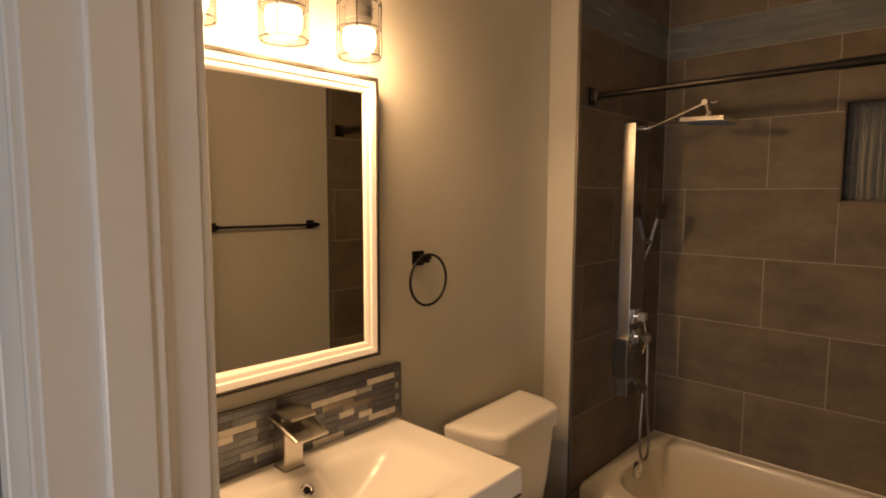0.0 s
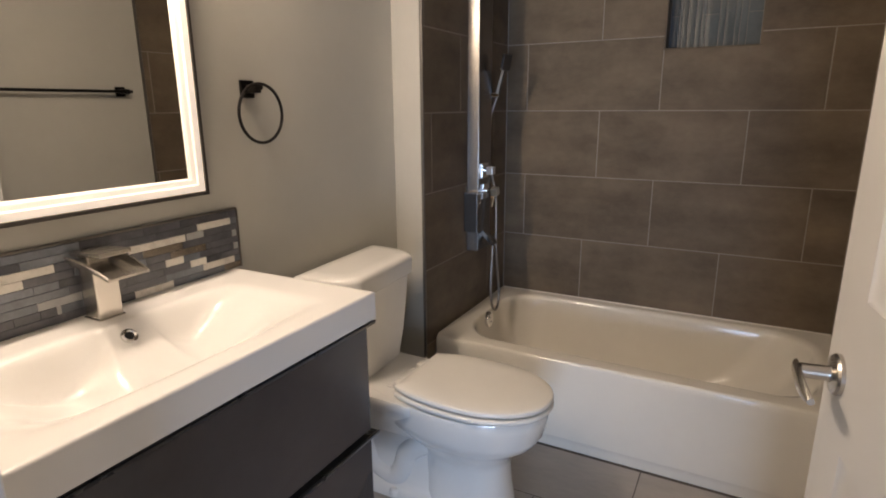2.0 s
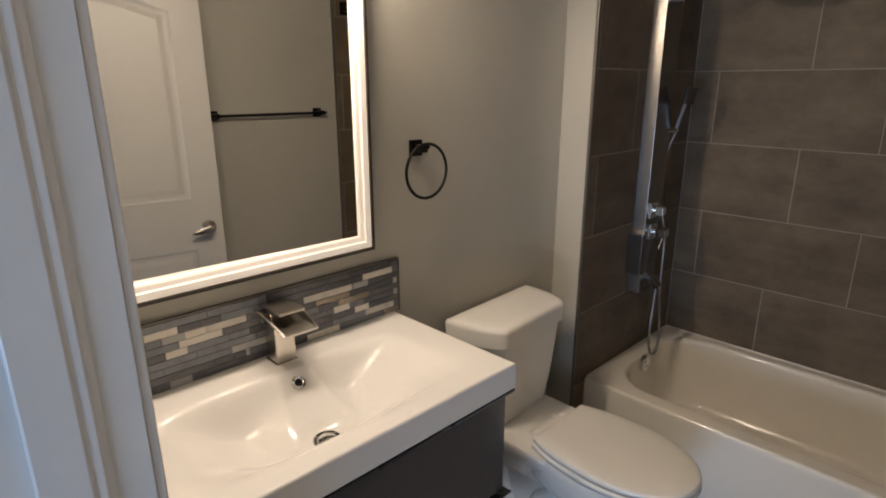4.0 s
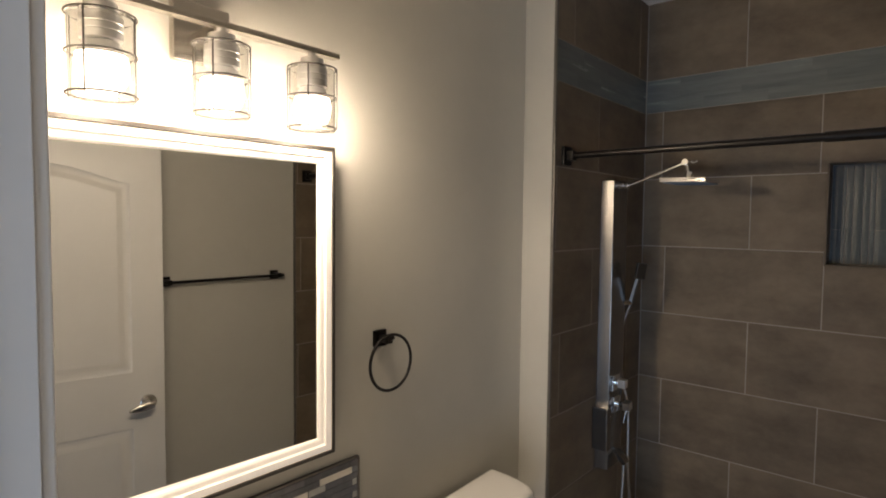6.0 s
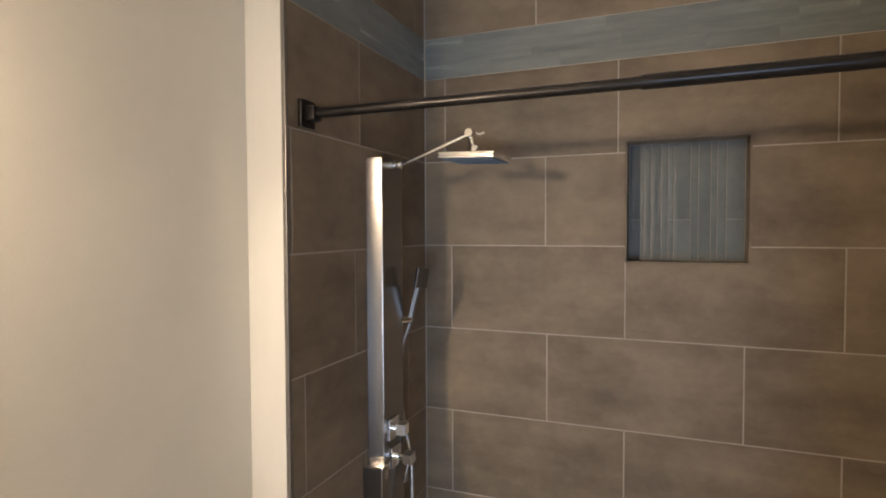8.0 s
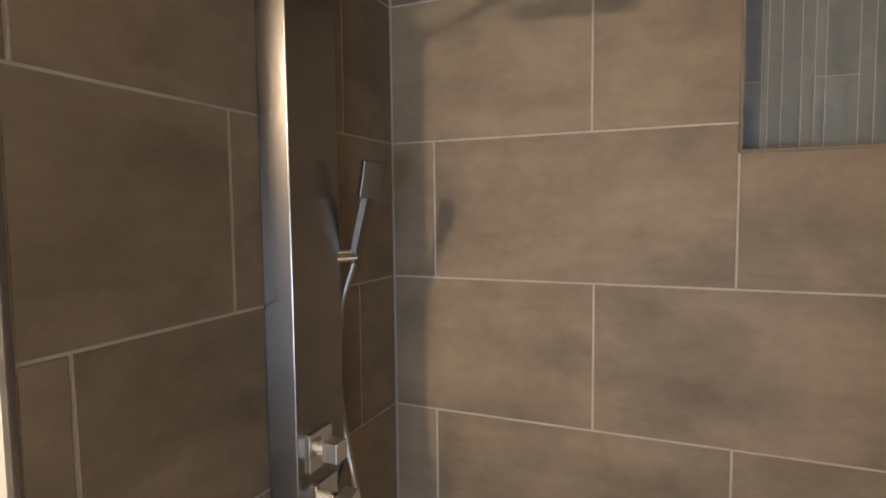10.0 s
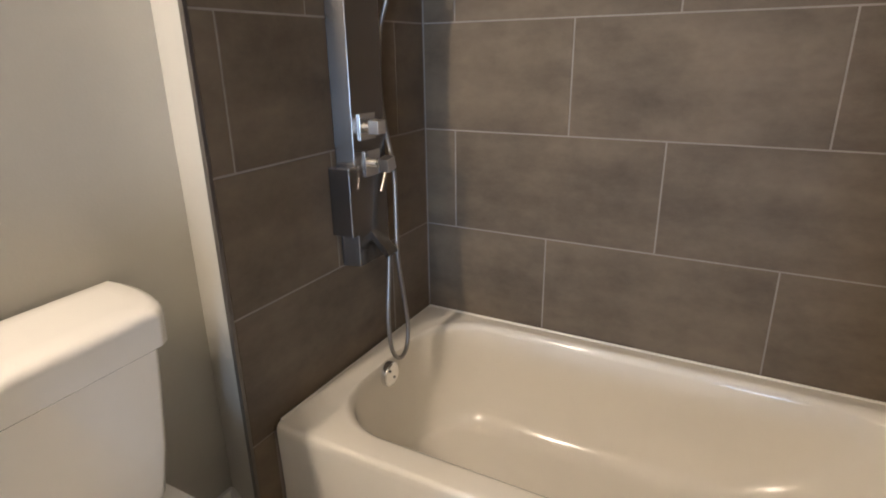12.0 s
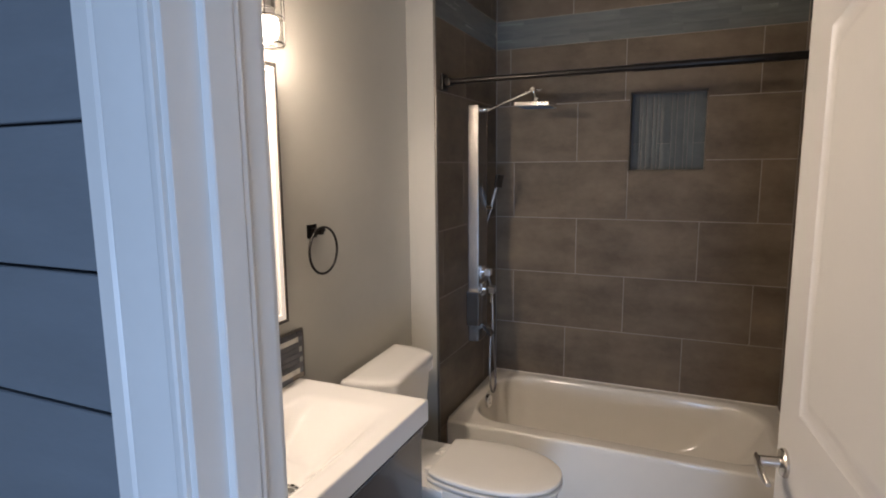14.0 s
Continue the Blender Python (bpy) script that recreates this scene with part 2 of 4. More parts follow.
def lathe(profile, centre, axis="z", sides=32, bm=None):
    """Turns (radius, height) pairs round an axis through centre."""
    c = Vector(centre)
    rings = []
    for r, h in profile:
        ring = []
        for k in range(sides):
            t = 2 * math.pi * k / sides
            u, v = r * math.cos(t), r * math.sin(t)
            ring.append(c + (Vector((u, v, h)) if axis == "z" else Vector((h, u, v)) if axis == "x" else Vector((v, h, u))))
        rings.append(ring)
    return loft(rings, True, True, bm)


def round_rect(x0, x1, y0, y1, r, z, seg=8):
    pts = []
    for cx, cy, a0 in ((x1 - r, y1 - r, 0), (x0 + r, y1 - r, 90), (x0 + r, y0 + r, 180), (x1 - r, y0 + r, 270)):
        for k in range(seg + 1):
            a = radians(a0 + 90 * k / seg)
            pts.append((cx + r * math.cos(a), cy + r * math.sin(a), z))
    return pts


def smoothstep(e0, e1, v):
    t = max(0.0, min(1.0, (v - e0) / (e1 - e0)))
    return t * t * (3 - 2 * t)


def smooth_path(points, n=10):
    """Catmull-Rom through points."""
    p = [Vector(q) for q in points]
    p = [2 * p[0] - p[1]] + p + [2 * p[-1] - p[-2]]
    out = []
    for i in range(1, len(p) - 2):
        for k in range(n):
            t = k / n
            a, b, c, d = p[i - 1:i + 3]
            out.append(0.5 * ((2 * b) + (c - a) * t + (2 * a - 5 * b + 4 * c - d) * t * t + (3 * b - a - 3 * c + d) * t ** 3))
    return out + [p[-2]]


# ---- room measures ----
WX = -1.120            # west wall with mirror
TLX, TRX = -0.950, 0.530   # tiled faces of the tub alcove
EX = 0.543             # painted east wall
SY = 0.291             # room face of the door wall
HY = 0.141             # hall face of the door wall
NY = 2.80              # tiled back wall
AY = 1.967             # alcove begins
CZ = 2.713              # ceiling
JL, JR, DH = -0.450, 0.422, 2.06   # door opening
TH = 0.009             # tile thickness
NX0, NX1, NZ0, NZ1 = -0.232, 0.137, 1.547, 1.952   # niche

# ---- structure ----
wall_west = solid("wall_west", box(WX - 0.119, WX, SY, AY + 0.075, 0, CZ - 0.0005), PAINT, "greige painted wall behind the vanity and toilet", "wall", kind="structure")
bm = box(WX - 0.12, TLX - TH, AY, NY + 0.15, 0, CZ)
for v in bm.verts:          # the end of the furred wall is not quite square
    if v.co.y < NY:
        v.co.y = AY if v.co.x > WX else AY + 0.110
wall_stub = solid("wall_alcove_west", bm, PAINT, "painted end of the furred wall beside the shower tiles", "wall", kind="structure")
wall_east = solid("wall_east", box(EX, EX + 0.12, SY, NY + 0.15, 0, CZ), PAINT, "greige painted wall with the towel bar", "wall", kind="structure")
bm = box(WX - 0.12, JL - 0.02, HY, SY, 0, CZ)
box(JR + 0.02, EX + 0.12, HY, SY, 0, CZ, bm=bm)
box(JL - 0.02, JR + 0.02, HY, SY, DH + 0.02, CZ, bm=bm)
wall_south = solid("wall_south", bm, PAINT, "greige painted wall with the door opening", "wall", kind="structure")
bm = box(TLX - TH, NX0, NY + TH, NY + 0.15, 0, CZ)
box(NX1, TRX + TH, NY + TH, NY + 0.15, 0, CZ, bm=bm)
box(NX0, NX1, NY + TH, NY + 0.15, 0, NZ0, bm=bm)
box(NX0, NX1, NY + TH, NY + 0.15, NZ1, CZ, bm=bm)
box(NX0, NX1, NY + 0.105, NY + 0.15, NZ0, NZ1, bm=bm)
wall_north = solid("wall_north", bm, GROUT, "grouted back wall of the tub alcove", "wall", kind="structure")
floor = solid("floor", box(WX, EX, HY, NY, -0.10, -0.0015), FGROUT, "grey tiled bathroom floor with dark grout", "floor", kind="structure")
ceiling = solid("ceiling", box(WX - 0.12, EX + 0.12, HY, NY + 0.15, CZ, CZ + 0.1), CEIL, "white painted bathroom ceiling", "ceiling", kind="structure")
alcove_west = solid("wall_tile_backing_west", box(TLX - TH + 0.0005, TLX - 0.0015, AY + 0.006, NY + TH - 0.001, 0, CZ - 0.001), GROUT, "grouted shower side wall with taupe tiles", "wall", kind="structure")
alcove_east = solid("wall_tile_backing_east", box(TRX + 0.0015, EX - 0.0005, AY + 0.006, NY + TH - 0.001, 0, CZ - 0.001), GROUT, "grouted shower end wall with taupe tiles", "wall", kind="structure")
wall_north_face = solid("wall_tile_backing_north", box(TLX - 0.001, NX0 - 0.001, NY + 0.0015, NY + TH - 0.0005, 0.3, CZ - 0.001), GROUT, "grout bed behind the back wall tiles", "wall", kind="structure")
bm = box(NX1 + 0.001, TRX + 0.001, NY + 0.0015, NY + TH - 0.0005, 0.3, CZ - 0.001)
box(NX0 - 0.001, NX1 + 0.001, NY + 0.0015, NY + TH - 0.0005, 0.3, NZ0 - 0.001, bm=bm)
box(NX0 - 0.001, NX1 + 0.001, NY + 0.0015, NY + TH - 0.0005, NZ1 + 0.001, CZ - 0.001, bm=bm)
part("grout_bed", bm, GROUT, wall_north_face)

# hall outside the door: walls, floor, ceiling and a window behind the walker
HX0, HX1, HY0 = -2.4, 2.6, -2.6
hall_face = solid("hall_wall_north", box(HX0, WX - 0.12, HY, HY + 0.12, 0, CZ), DARK, "hall wall that carries blue-grey shiplap boards", "wall", kind="structure")
solid("hall_wall_east_end", box(EX + 0.12, HX1, HY, HY + 0.12, 0, CZ), SHIP, "blue-grey painted hall wall", "wall", kind="structure")
solid("hall_wall_west", box(HX0 - 0.1, HX0, HY0, HY + 0.12, 0, CZ), PAINT, "plain greige hall wall", "wall", kind="structure")
solid("hall_wall_east", box(HX1, HX1 + 0.1, HY0, HY + 0.12, 0, CZ), PAINT, "plain greige hall wall", "wall", kind="structure")
bm = box(HX0, 0.05, HY0 - 0.12, HY0, 0, CZ)
box(1.65, HX1, HY0 - 0.12, HY0, 0, CZ, bm=bm)
box(0.05, 1.65, HY0 - 0.12, HY0, 0, 0.20, bm=bm)
box(0.05, 1.65, HY0 - 0.12, HY0, 1.06, CZ, bm=bm)
solid("hall_wall_south", bm, PAINT, "plain greige hall wall with a window opening", "wall", kind="structure")
solid("hall_floor", box(HX0, HX1, HY0, HY, -0.1, 0), HALLFLOOR, "brown wooden hall floor", "floor", kind="structure")
solid("hall_ceiling", box(HX0, HX1, HY0 - 0.12, HY, CZ, CZ + 0.1), CEIL, "white hall ceiling", "ceiling", kind="structure")

win = thing("window_1", (0.85, HY0 - 0.06, 0.20), "low hall window with a plain white frame", "window", kind="structure")
for x0, x1, z0, z1 in ((0.05, 0.09, 0.20, 1.06), (1.61, 1.65, 0.20, 1.06), (0.09, 1.61, 0.20, 0.24), (0.09, 1.61, 1.02, 1.06)):
    part("window_frame", box(x0, x1, HY0 - 0.09, HY0 - 0.03, z0, z1, 0.003), TRIM, win)
pane = part("pane", box(0.09, 1.61, HY0 - 0.064, HY0 - 0.060, 0.24, 1.02), JAR, win)
pane.visible_shadow = False

# ---- tiles of the alcove ----
MESHES = {}


def slab_mesh(outline, depth, bevel, material, name="tile"):
    """A thin bevelled plate from an outline in its own plane, front at depth."""
    inner = []
    n = len(outline)
    for i in range(n):
        a, b, c = (Vector(outline[(i + k) % n]) for k in (-1, 0, 1))
        d1, d2 = (b - a).normalized(), (c - b).normalized()
        n1, n2 = Vector((-d1.y, d1.x)), Vector((-d2.y, d2.x))
        inner.append(b + (n1 + n2) * (bevel / (1 + n1.dot(n2))))
    bm = bmesh.new()
    loft([[(p[0], p[1], 0) for p in outline], [(p[0], p[1], depth - bevel * 0.7) for p in outline], [(p[0], p[1], depth) for p in inner]], True, True, bm)
    return finish(bm, name, material, 0)


def lay(parent, origin, right, up, outline, depth, material, name="tile", bevel=0.0012):
    """Hangs a plate on a plane: outline in (along, up) metres from the origin."""
    u0 = min(p[0] for p in outline); u1 = max(p[0] for p in outline)
    v0 = min(p[1] for p in outline); v1 = max(p[1] for p in outline)
    cu, cv = (u0 + u1) / 2, (v0 + v1) / 2
    local = tuple((round(p[0] - cu, 4), round(p[1] - cv, 4)) for p in outline)
    right, up = Vector(right), Vector(up)
    out = right.cross(up)
    m = Matrix((right, up, out)).transposed()
    key = (local, depth, material.name, tuple(right), tuple(up))
    if key not in MESHES:
        me = slab_mesh(local, depth, bevel, material, name)
        me.transform(m.to_4x4())
        MESHES[key] = me
    ob = new(name, MESHES[key])
    ob.parent = parent
    ob.location = Vector(origin) + right * cu + up * cv - WORLD[parent]
    return ob


def rect(u0, u1, v0, v1):
    return [(u0, v0), (u1, v0), (u1, v1), (u0, v1)]


G = 0.0023   # half a joint
ROWS_Z = [0.355, 0.678, 0.986, 1.294, 1.602, 1.910, 2.218]
BAND_Z = (2.216, 2.362)
ROWS_TOP = [2.362, CZ - 0.002]


def tile_rows(parent, origin, right, u0, u1, starts, length=0.6125, hole=None):
    up = (0, 0, 1)
    spans = list(zip(ROWS_Z, ROWS_Z[1:])) + list(zip(ROWS_TOP, ROWS_TOP[1:]))
    spans[5] = (spans[5][0], BAND_Z[0]) if len(spans) > 5 else spans[5]
    for i, (z0, z1) in enumerate(spans):
        s = starts[i % len(starts)]
        while s > u0:
            s -= length
        while s < u1:
            a, b = max(s, u0), min(s + length, u1)
            s += length
            if b - a < 0.012:
                continue
            r = (a + G, b - G, z0 + G, z1 - G)
            if hole and r[0] < hole[1] and r[1] > hole[0] and r[2] < hole[3] and r[3] > hole[2]:
                x0, x1, v0, v1 = r
                h0, h1, k0, k1 = hole
                if v0 >= k0 - 0.01 and v1 <= k1 + 0.01:
                    if h0 - x0 > 0.012:
                        lay(parent, origin, right, up, rect(x0, h0, v0, v1), TH, TILE)
                    if x1 - h1 > 0.012:
                        lay(parent, origin, right, up, rect(h1, x1, v0, v1), TH, TILE)
                    continue
                if k0 > v0:      # hole cuts the top edge
                    pts = [(x0, v0), (x1, v0)] + ([(x1, v1), (h1, v1), (h1, k0)] if h1 < x1 - 0.004 else [(x1, k0)]) + ([(h0, k0), (h0, v1), (x0, v1)] if h0 > x0 + 0.004 else [(x0, k0)])
                else:            # hole cuts the bottom edge
                    pts = ([(x0, v0), (h0, v0), (h0, k1)] if h0 > x0 + 0.004 else [(x0, k1)]) + ([(h1, k1), (h1, v0), (x1, v0)] if h1 < x1 - 0.004 else [(x1, k1)]) + [(x1, v1), (x0, v1)]
                lay(parent, origin, right, up, pts, TH, TILE)
                continue
            lay(parent, origin, right, up, rect(*r), TH, TILE)


def accent_band(parent, origin, right, u0, u1, rng):
    zs = [BAND_Z[0] + 0.0015 + k * (BAND_Z[1] - BAND_Z[0]) / 3 for k in range(4)]
    for z0, z1 in zip(zs, zs[1:]):
        u = u0 + 0.002
        while u < u1 - 0.03:
            w = rng.choice((0.15, 0.2, 0.25, 0.3))
            e = min(u + w, u1 - 0.002)
            lay(parent, origin, right, (0, 0, 1), rect(u, e, z0 - 0.0012, z1 - 0.0012), TH - 0.001, BAND, "accent_tile", 0.0003)
            u = e


HOLE = (NX0, NX1, NZ0, NZ1)
tile_rows(wall_north, (0, NY + TH, 0), (1, 0, 0), TLX + 0.001, TRX - 0.001, [-0.541, -0.231, -0.490, -0.231, -0.496, -0.256, -0.53, -0.25], hole=HOLE)
tile_rows(alcove_west, (TLX - TH, 0, 0), (0, 1, 0), AY + 0.008, NY - 0.001, [2.584, 2.335, 2.033, 2.286, 2.600, 2.320, 2.1, 2.3])
tile_rows(alcove_east, (TRX + TH, 0, 0), (0, -1, 0), -NY + 0.001, -AY - 0.008, [-2.34, -2.60, -2.3, -2.62, -2.33, -2.60, -2.3, -2.6])
rng = random.Random(5)
accent_band(wall_north, (0, NY + TH, 0), (1, 0, 0), TLX + 0.001, TRX - 0.001, rng)
accent_band(alcove_west, (TLX - TH, 0, 0), (0, 1, 0), AY + 0.008, NY - 0.001, rng)
accent_band(alcove_east, (TRX + TH, 0, 0), (0, -1, 0), -NY + 0.001, -AY - 0.008, rng)
for z0, z1 in ((0.001, 0.07), (0.07, 0.353)):
    lay(alcove_west, (TLX - TH, 0, 0), (0, 1, 0), (0, 0, 1), rect(AY + 0.010, 2.043, z0 + G, z1), TH, TILE)
    lay(alcove_east, (TRX + TH, 0, 0), (0, -1, 0), (0, 0, 1), rect(-2.043, -AY - 0.010, z0 + G, z1), TH, TILE)
# metal edge strips
solid("tile_edge_trim_west", box(TLX - TH - 0.001, TLX + 0.002, AY - 0.002, AY + 0.008, 0.0, CZ - 0.001, 0.002), EDGE, "thin dark metal tile edge profile", "trim", kind="structure")
solid("tile_edge_trim_east", box(TRX - 0.002, EX - 0.0005, AY - 0.002, AY + 0.008, 0.0, CZ - 0.001, 0.002), EDGE, "thin dark metal tile edge profile", "trim", kind="structure")

# niche: lined sides and vertical glass strips at the back
niche = thing("niche_lining", ((NX0 + NX1) / 2, NY + 0.1, NZ0), "recessed shower niche lined with blue-grey glass strip mosaic", "niche", kind="structure")
part("niche_side", box(NX0, NX0 + 0.006, NY + 0.001, NY + 0.100, NZ0 + 0.006, NZ1 - 0.006, 0.001), TILE, niche)
part("niche_side", box(NX1 - 0.006, NX1, NY + 0.001, NY + 0.100, NZ0 + 0.006, NZ1 - 0.006, 0.001), TILE, niche)
part("niche_sill", box(NX0, NX1, NY + 0.001, NY + 0.100, NZ0, NZ0 + 0.006, 0.001), TILE, niche)
part("niche_head", box(NX0, NX1, NY + 0.001, NY + 0.100, NZ1 - 0.006, NZ1, 0.001), TILE, niche)
part("niche_grout", box(NX0 + 0.006, NX1 - 0.006, NY + 0.0968, NY + 0.104, NZ0 + 0.006, NZ1 - 0.006), NICHEGROUT, niche)


def glass_strip(u0, u1, v0, v1):
    """A slightly domed glass strip on the back of the niche."""
    key = ("strip", round(u1 - u0, 4), round(v1 - v0, 4))
    if key not in MESHES:
        w, h = u1 - u0, v1 - v0
        e = min(0.0016, w / 3)
        edge = [(-w / 2 + e * (1 - math.cos(a)), -0.0028 - e * math.sin(a)) for a in (math.pi / 2 * k / 4 for k in range(5))]
        sec = [(-w / 2, 0.0)] + edge + [(-x, yy) for x, yy in edge[::-1]] + [(w / 2, 0.0)]
        MESHES[key] = finish(loft([[(x, yy, zz) for x, yy in sec] for zz in (-h / 2, h / 2)]), "glass_strip", NICHEG, 40)
    ob = new("glass_strip", MESHES[key])
    ob.parent = niche
    ob.location = Vector(((u0 + u1) / 2, NY + 0.100, (v0 + v1) / 2)) - WORLD[niche]


rng = random.Random(11)
u = NX0 + 0.007
for w, cut in ((0.036, 1), (0.011, 0), (0.023, 0), (0.032, 0), (0.022, 0), (0.017, 1), (0.052, 1), (0.024, 0), (0.037, 0), (0.019, 0), (0.027, 0), (0.0545, 1)):
    mid = NZ0 + 0.143 + rng.uniform(-0.001, 0.001)
    for a, b in ([(NZ0 + 0.007, mid), (mid, NZ1 - 0.007)] if cut else [(NZ0 + 0.007, NZ1 - 0.007)]):
        glass_strip(u + 0.0008, u + w - 0.0008, a + 0.0008, b - 0.0008)
    u += w

# ---- floor tiles, 12 by 24 inch, half bond ----
y = 1.738 - 0.309 * 5
k = 5
while y < 2.045:
    s = -0.085 - 0.613 * 3 + (0.3065 if k % 2 else 0.0)
    y0, y1 = max(y, HY + 0.05), min(y + 0.309, 2.044)
    while s < EX and y1 - y0 > 0.02:
        a, b = max(s, WX + 0.001), min(s + 0.613, EX - 0.001)
        if b - a > 0.02:
            lay(floor, (0, 0, -0.006), (1, 0, 0), (0, 1, 0), rect(a + 0.0018, b - 0.0018, y0 + 0.0018, y1 - 0.0018), 0.006, FTILE, "floor_tile")
        s += 0.613
    y += 0.309
    k -= 1

# ---- shiplap and door trim ----
z = 1.282 - 0.180 * 7 + 0.002
while z < CZ - 0.01:
    for x0, x1 in ((HX0, JL - 0.1205), (JR + 0.1205, HX1)):
        bm = box(x0, x1, HY - 0.014, HY, max(z, 0.001) + 0.0022, min(z + 0.180, CZ - 0.001) - 0.0022, 0.0018, 1)
        part("shiplap_board", bm, SHIP, hall_face, "" if z > 0 else "blue-grey painted shiplap board")
    z += 0.180
part("shiplap_backing", box(HX0, JL - 0.021, HY - 0.003, HY - 0.0005, 0, CZ), DARK, hall_face)


def casing(name, along, base, room, vertical, length, label):
    """A moulded casing board: profile of (offset from the opening, thickness) pairs drawn along its length."""
    prof = [(0.0, 0.0), (0.0, 0.010), (0.004, 0.012), (0.012, 0.012), (0.018, 0.008), (0.026, 0.009), (0.040, 0.013), (0.060, 0.016), (0.074, 0.017), (0.080, 0.014), (0.084, 0.018), (0.106, 0.020), (0.110, 0.016), (0.110, 0.0)]
    bm = bmesh.new()
    rings = []
    for e in (0, 1):
        ring = []
        for o, t in prof:
            if vertical:
                ring.append((base + along * o, room - t, e * (length + o)))
            else:
                ring.append((base[0] - o if e == 0 else base[1] + o, room - t, length + o))
        rings.append(ring)
    loft(rings, True, True, bm)
    return solid(name, bm, TRIM, label, "trim", kind="structure", smooth=25)


casing("door_casing_west", -1, JL - 0.010, HY, True, DH + 0.006, "white moulded door casing on the hall side")
casing("door_casing_east", 1, JR + 0.010, HY, True, DH + 0.006, "white moulded door casing on the hall side")
casing("door_casing_head", 0, (JL - 0.010, JR + 0.010), HY, False, DH + 0.006, "white moulded head casing over the door")
jw = thing("door_jamb_west", (JL - 0.01, 0.2, 0), "white painted latch side jamb with a metal strike plate", "door frame", kind="structure")
part("jamb_board", box(JL - 0.02, JL, HY - 0.003, SY + 0.001, 0, DH, 0.0015), TRIM, jw)
STOP = [(-0.030, 0.0), (-0.030, 0.0105), (-0.028, 0.012), (0.014, 0.012), (0.0165, 0.0105), (0.018, 0.0085), (0.0205, 0.0080), (0.0240, 0.0092), (0.0275, 0.0090), (0.0295, 0.0072), (0.0310, 0.0048), (0.0345, 0.0042), (0.0370, 0.0034), (0.0380, 0.0)]


def door_stop(x, side, parent):
    """A moulded stop nailed to the jamb, its profiled edge towards the room."""
    bm = loft([[(x + side * t, HY + 0.076 + o, z) for o, t in STOP] for z in (0.0, DH)], True, True)
    part("door_stop", bm, TRIM, parent, smooth=28)


door_stop(JL, 1, jw)
je = thing("door_jamb_east", (JR + 0.01, 0.2, 0), "white painted hinge side door jamb", "door frame", kind="structure")
part("jamb_board", box(JR, JR + 0.02, HY - 0.003, SY + 0.001, 0, DH, 0.0015), TRIM, je)
door_stop(JR, -1, je)
jh = thing("door_jamb_head", (0, 0.2, DH), "white painted head of the door frame", "door frame", kind="structure")
part("jamb_board", box(JL - 0.02, JR + 0.02, HY - 0.003, SY + 0.001, DH, DH + 0.02, 0.0015), TRIM, jh)
part("door_stop", box(JL + 0.011, JR - 0.011, HY + 0.062, HY + 0.100, DH - 0.011, DH, 0.003, 3), TRIM, jh)
# plain casing on the room side, set a little back from the jamb
solid("room_casing_west", box(JL - 0.062, JL - 0.004, SY + 0.0012, SY + 0.013, 0, DH + 0.006, 0.003, 3), TRIM, "white painted casing on the room side", "trim", kind="structure")
solid("room_casing_east", box(JR + 0.004, JR + 0.062, SY + 0.0012, SY + 0.013, 0, DH + 0.006, 0.003, 3), TRIM, "white painted casing on the room side", "trim", kind="structure")
solid("room_casing_head", box(JL - 0.062, JR + 0.062, SY + 0.0012, SY + 0.013, DH + 0.0065, DH + 0.066, 0.003, 3), TRIM, "white painted head casing on the room side", "trim", kind="structure")
# strike plate with its curved lip, hole and screws
sp = thing("strike_plate", (JL, 0.278, 0.884), "satin nickel strike plate let into the jamb", "strike plate")
ring_o = [(p[0], p[1]) for p in round_rect(0.255, 0.296, 0.886, 0.944, 0.007, 0, 5)]
ring_i = [(p[0], p[1]) for p in round_rect(0.265, 0.283, 0.901, 0.929, 0.003, 0, 5)]
bm = loft([[(JL + d, a, b) for a, b in r] for r, d in ((ring_i, -0.001), (ring_o, -0.001), (ring_o, 0.0018), (ring_i, 0.0018), (ring_i, -0.001))], False, False)
part("plate", bm, NICKEL, sp)
bm = loft([[(JL + d0, yy, 0.915 - h), (JL + d1, yy, 0.915 - h), (JL + d1, yy, 0.915 + h), (JL + d0, yy, 0.915 + h)]
           for yy, d0, d1, h in ((0.290, 0.0004, 0.0020, 0.0265), (0.297, 0.0006, 0.0022, 0.0265), (0.302, 0.0000, 0.0018, 0.0258), (0.306, -0.0016, 0.0004, 0.0240), (0.3085, -0.0040, -0.0020, 0.0210), (0.3095, -0.0065, -0.0050, 0.0165))])
part("lip", bm, NICKEL, sp, smooth=60)
part("latch_hole", box(JL - 0.0005, JL + 0.0009, 0.264, 0.284, 0.900, 0.930), DARK, sp, "dark latch opening")
for zz in (0.893, 0.937):
    part("screw", lathe([(0.0, 0.0012), (0.0034, 0.0014), (0.0030, 0.0028), (0.0, 0.0030)], (JL, 0.274, zz), "x", 12), STEEL, sp)

# ---- bathroom door, swung into the room ----
DW, DT, DZ = 0.868, 0.035, 2.03
door = thing("door_1", (0, 0, 0), "open white moulded two-panel door with a nickel lever", "door", kind="structure")


def arch(x0, x1, z0, z1, rise, n=14):
    pts = [(x0, z0), (x1, z0)]
    for k in range(n + 1):
        t = k / n
        x = x1 + (x0 - x1) * t
        pts.append((x, z1 + rise * math.sin(math.pi * t) ** 1.3))
    return pts


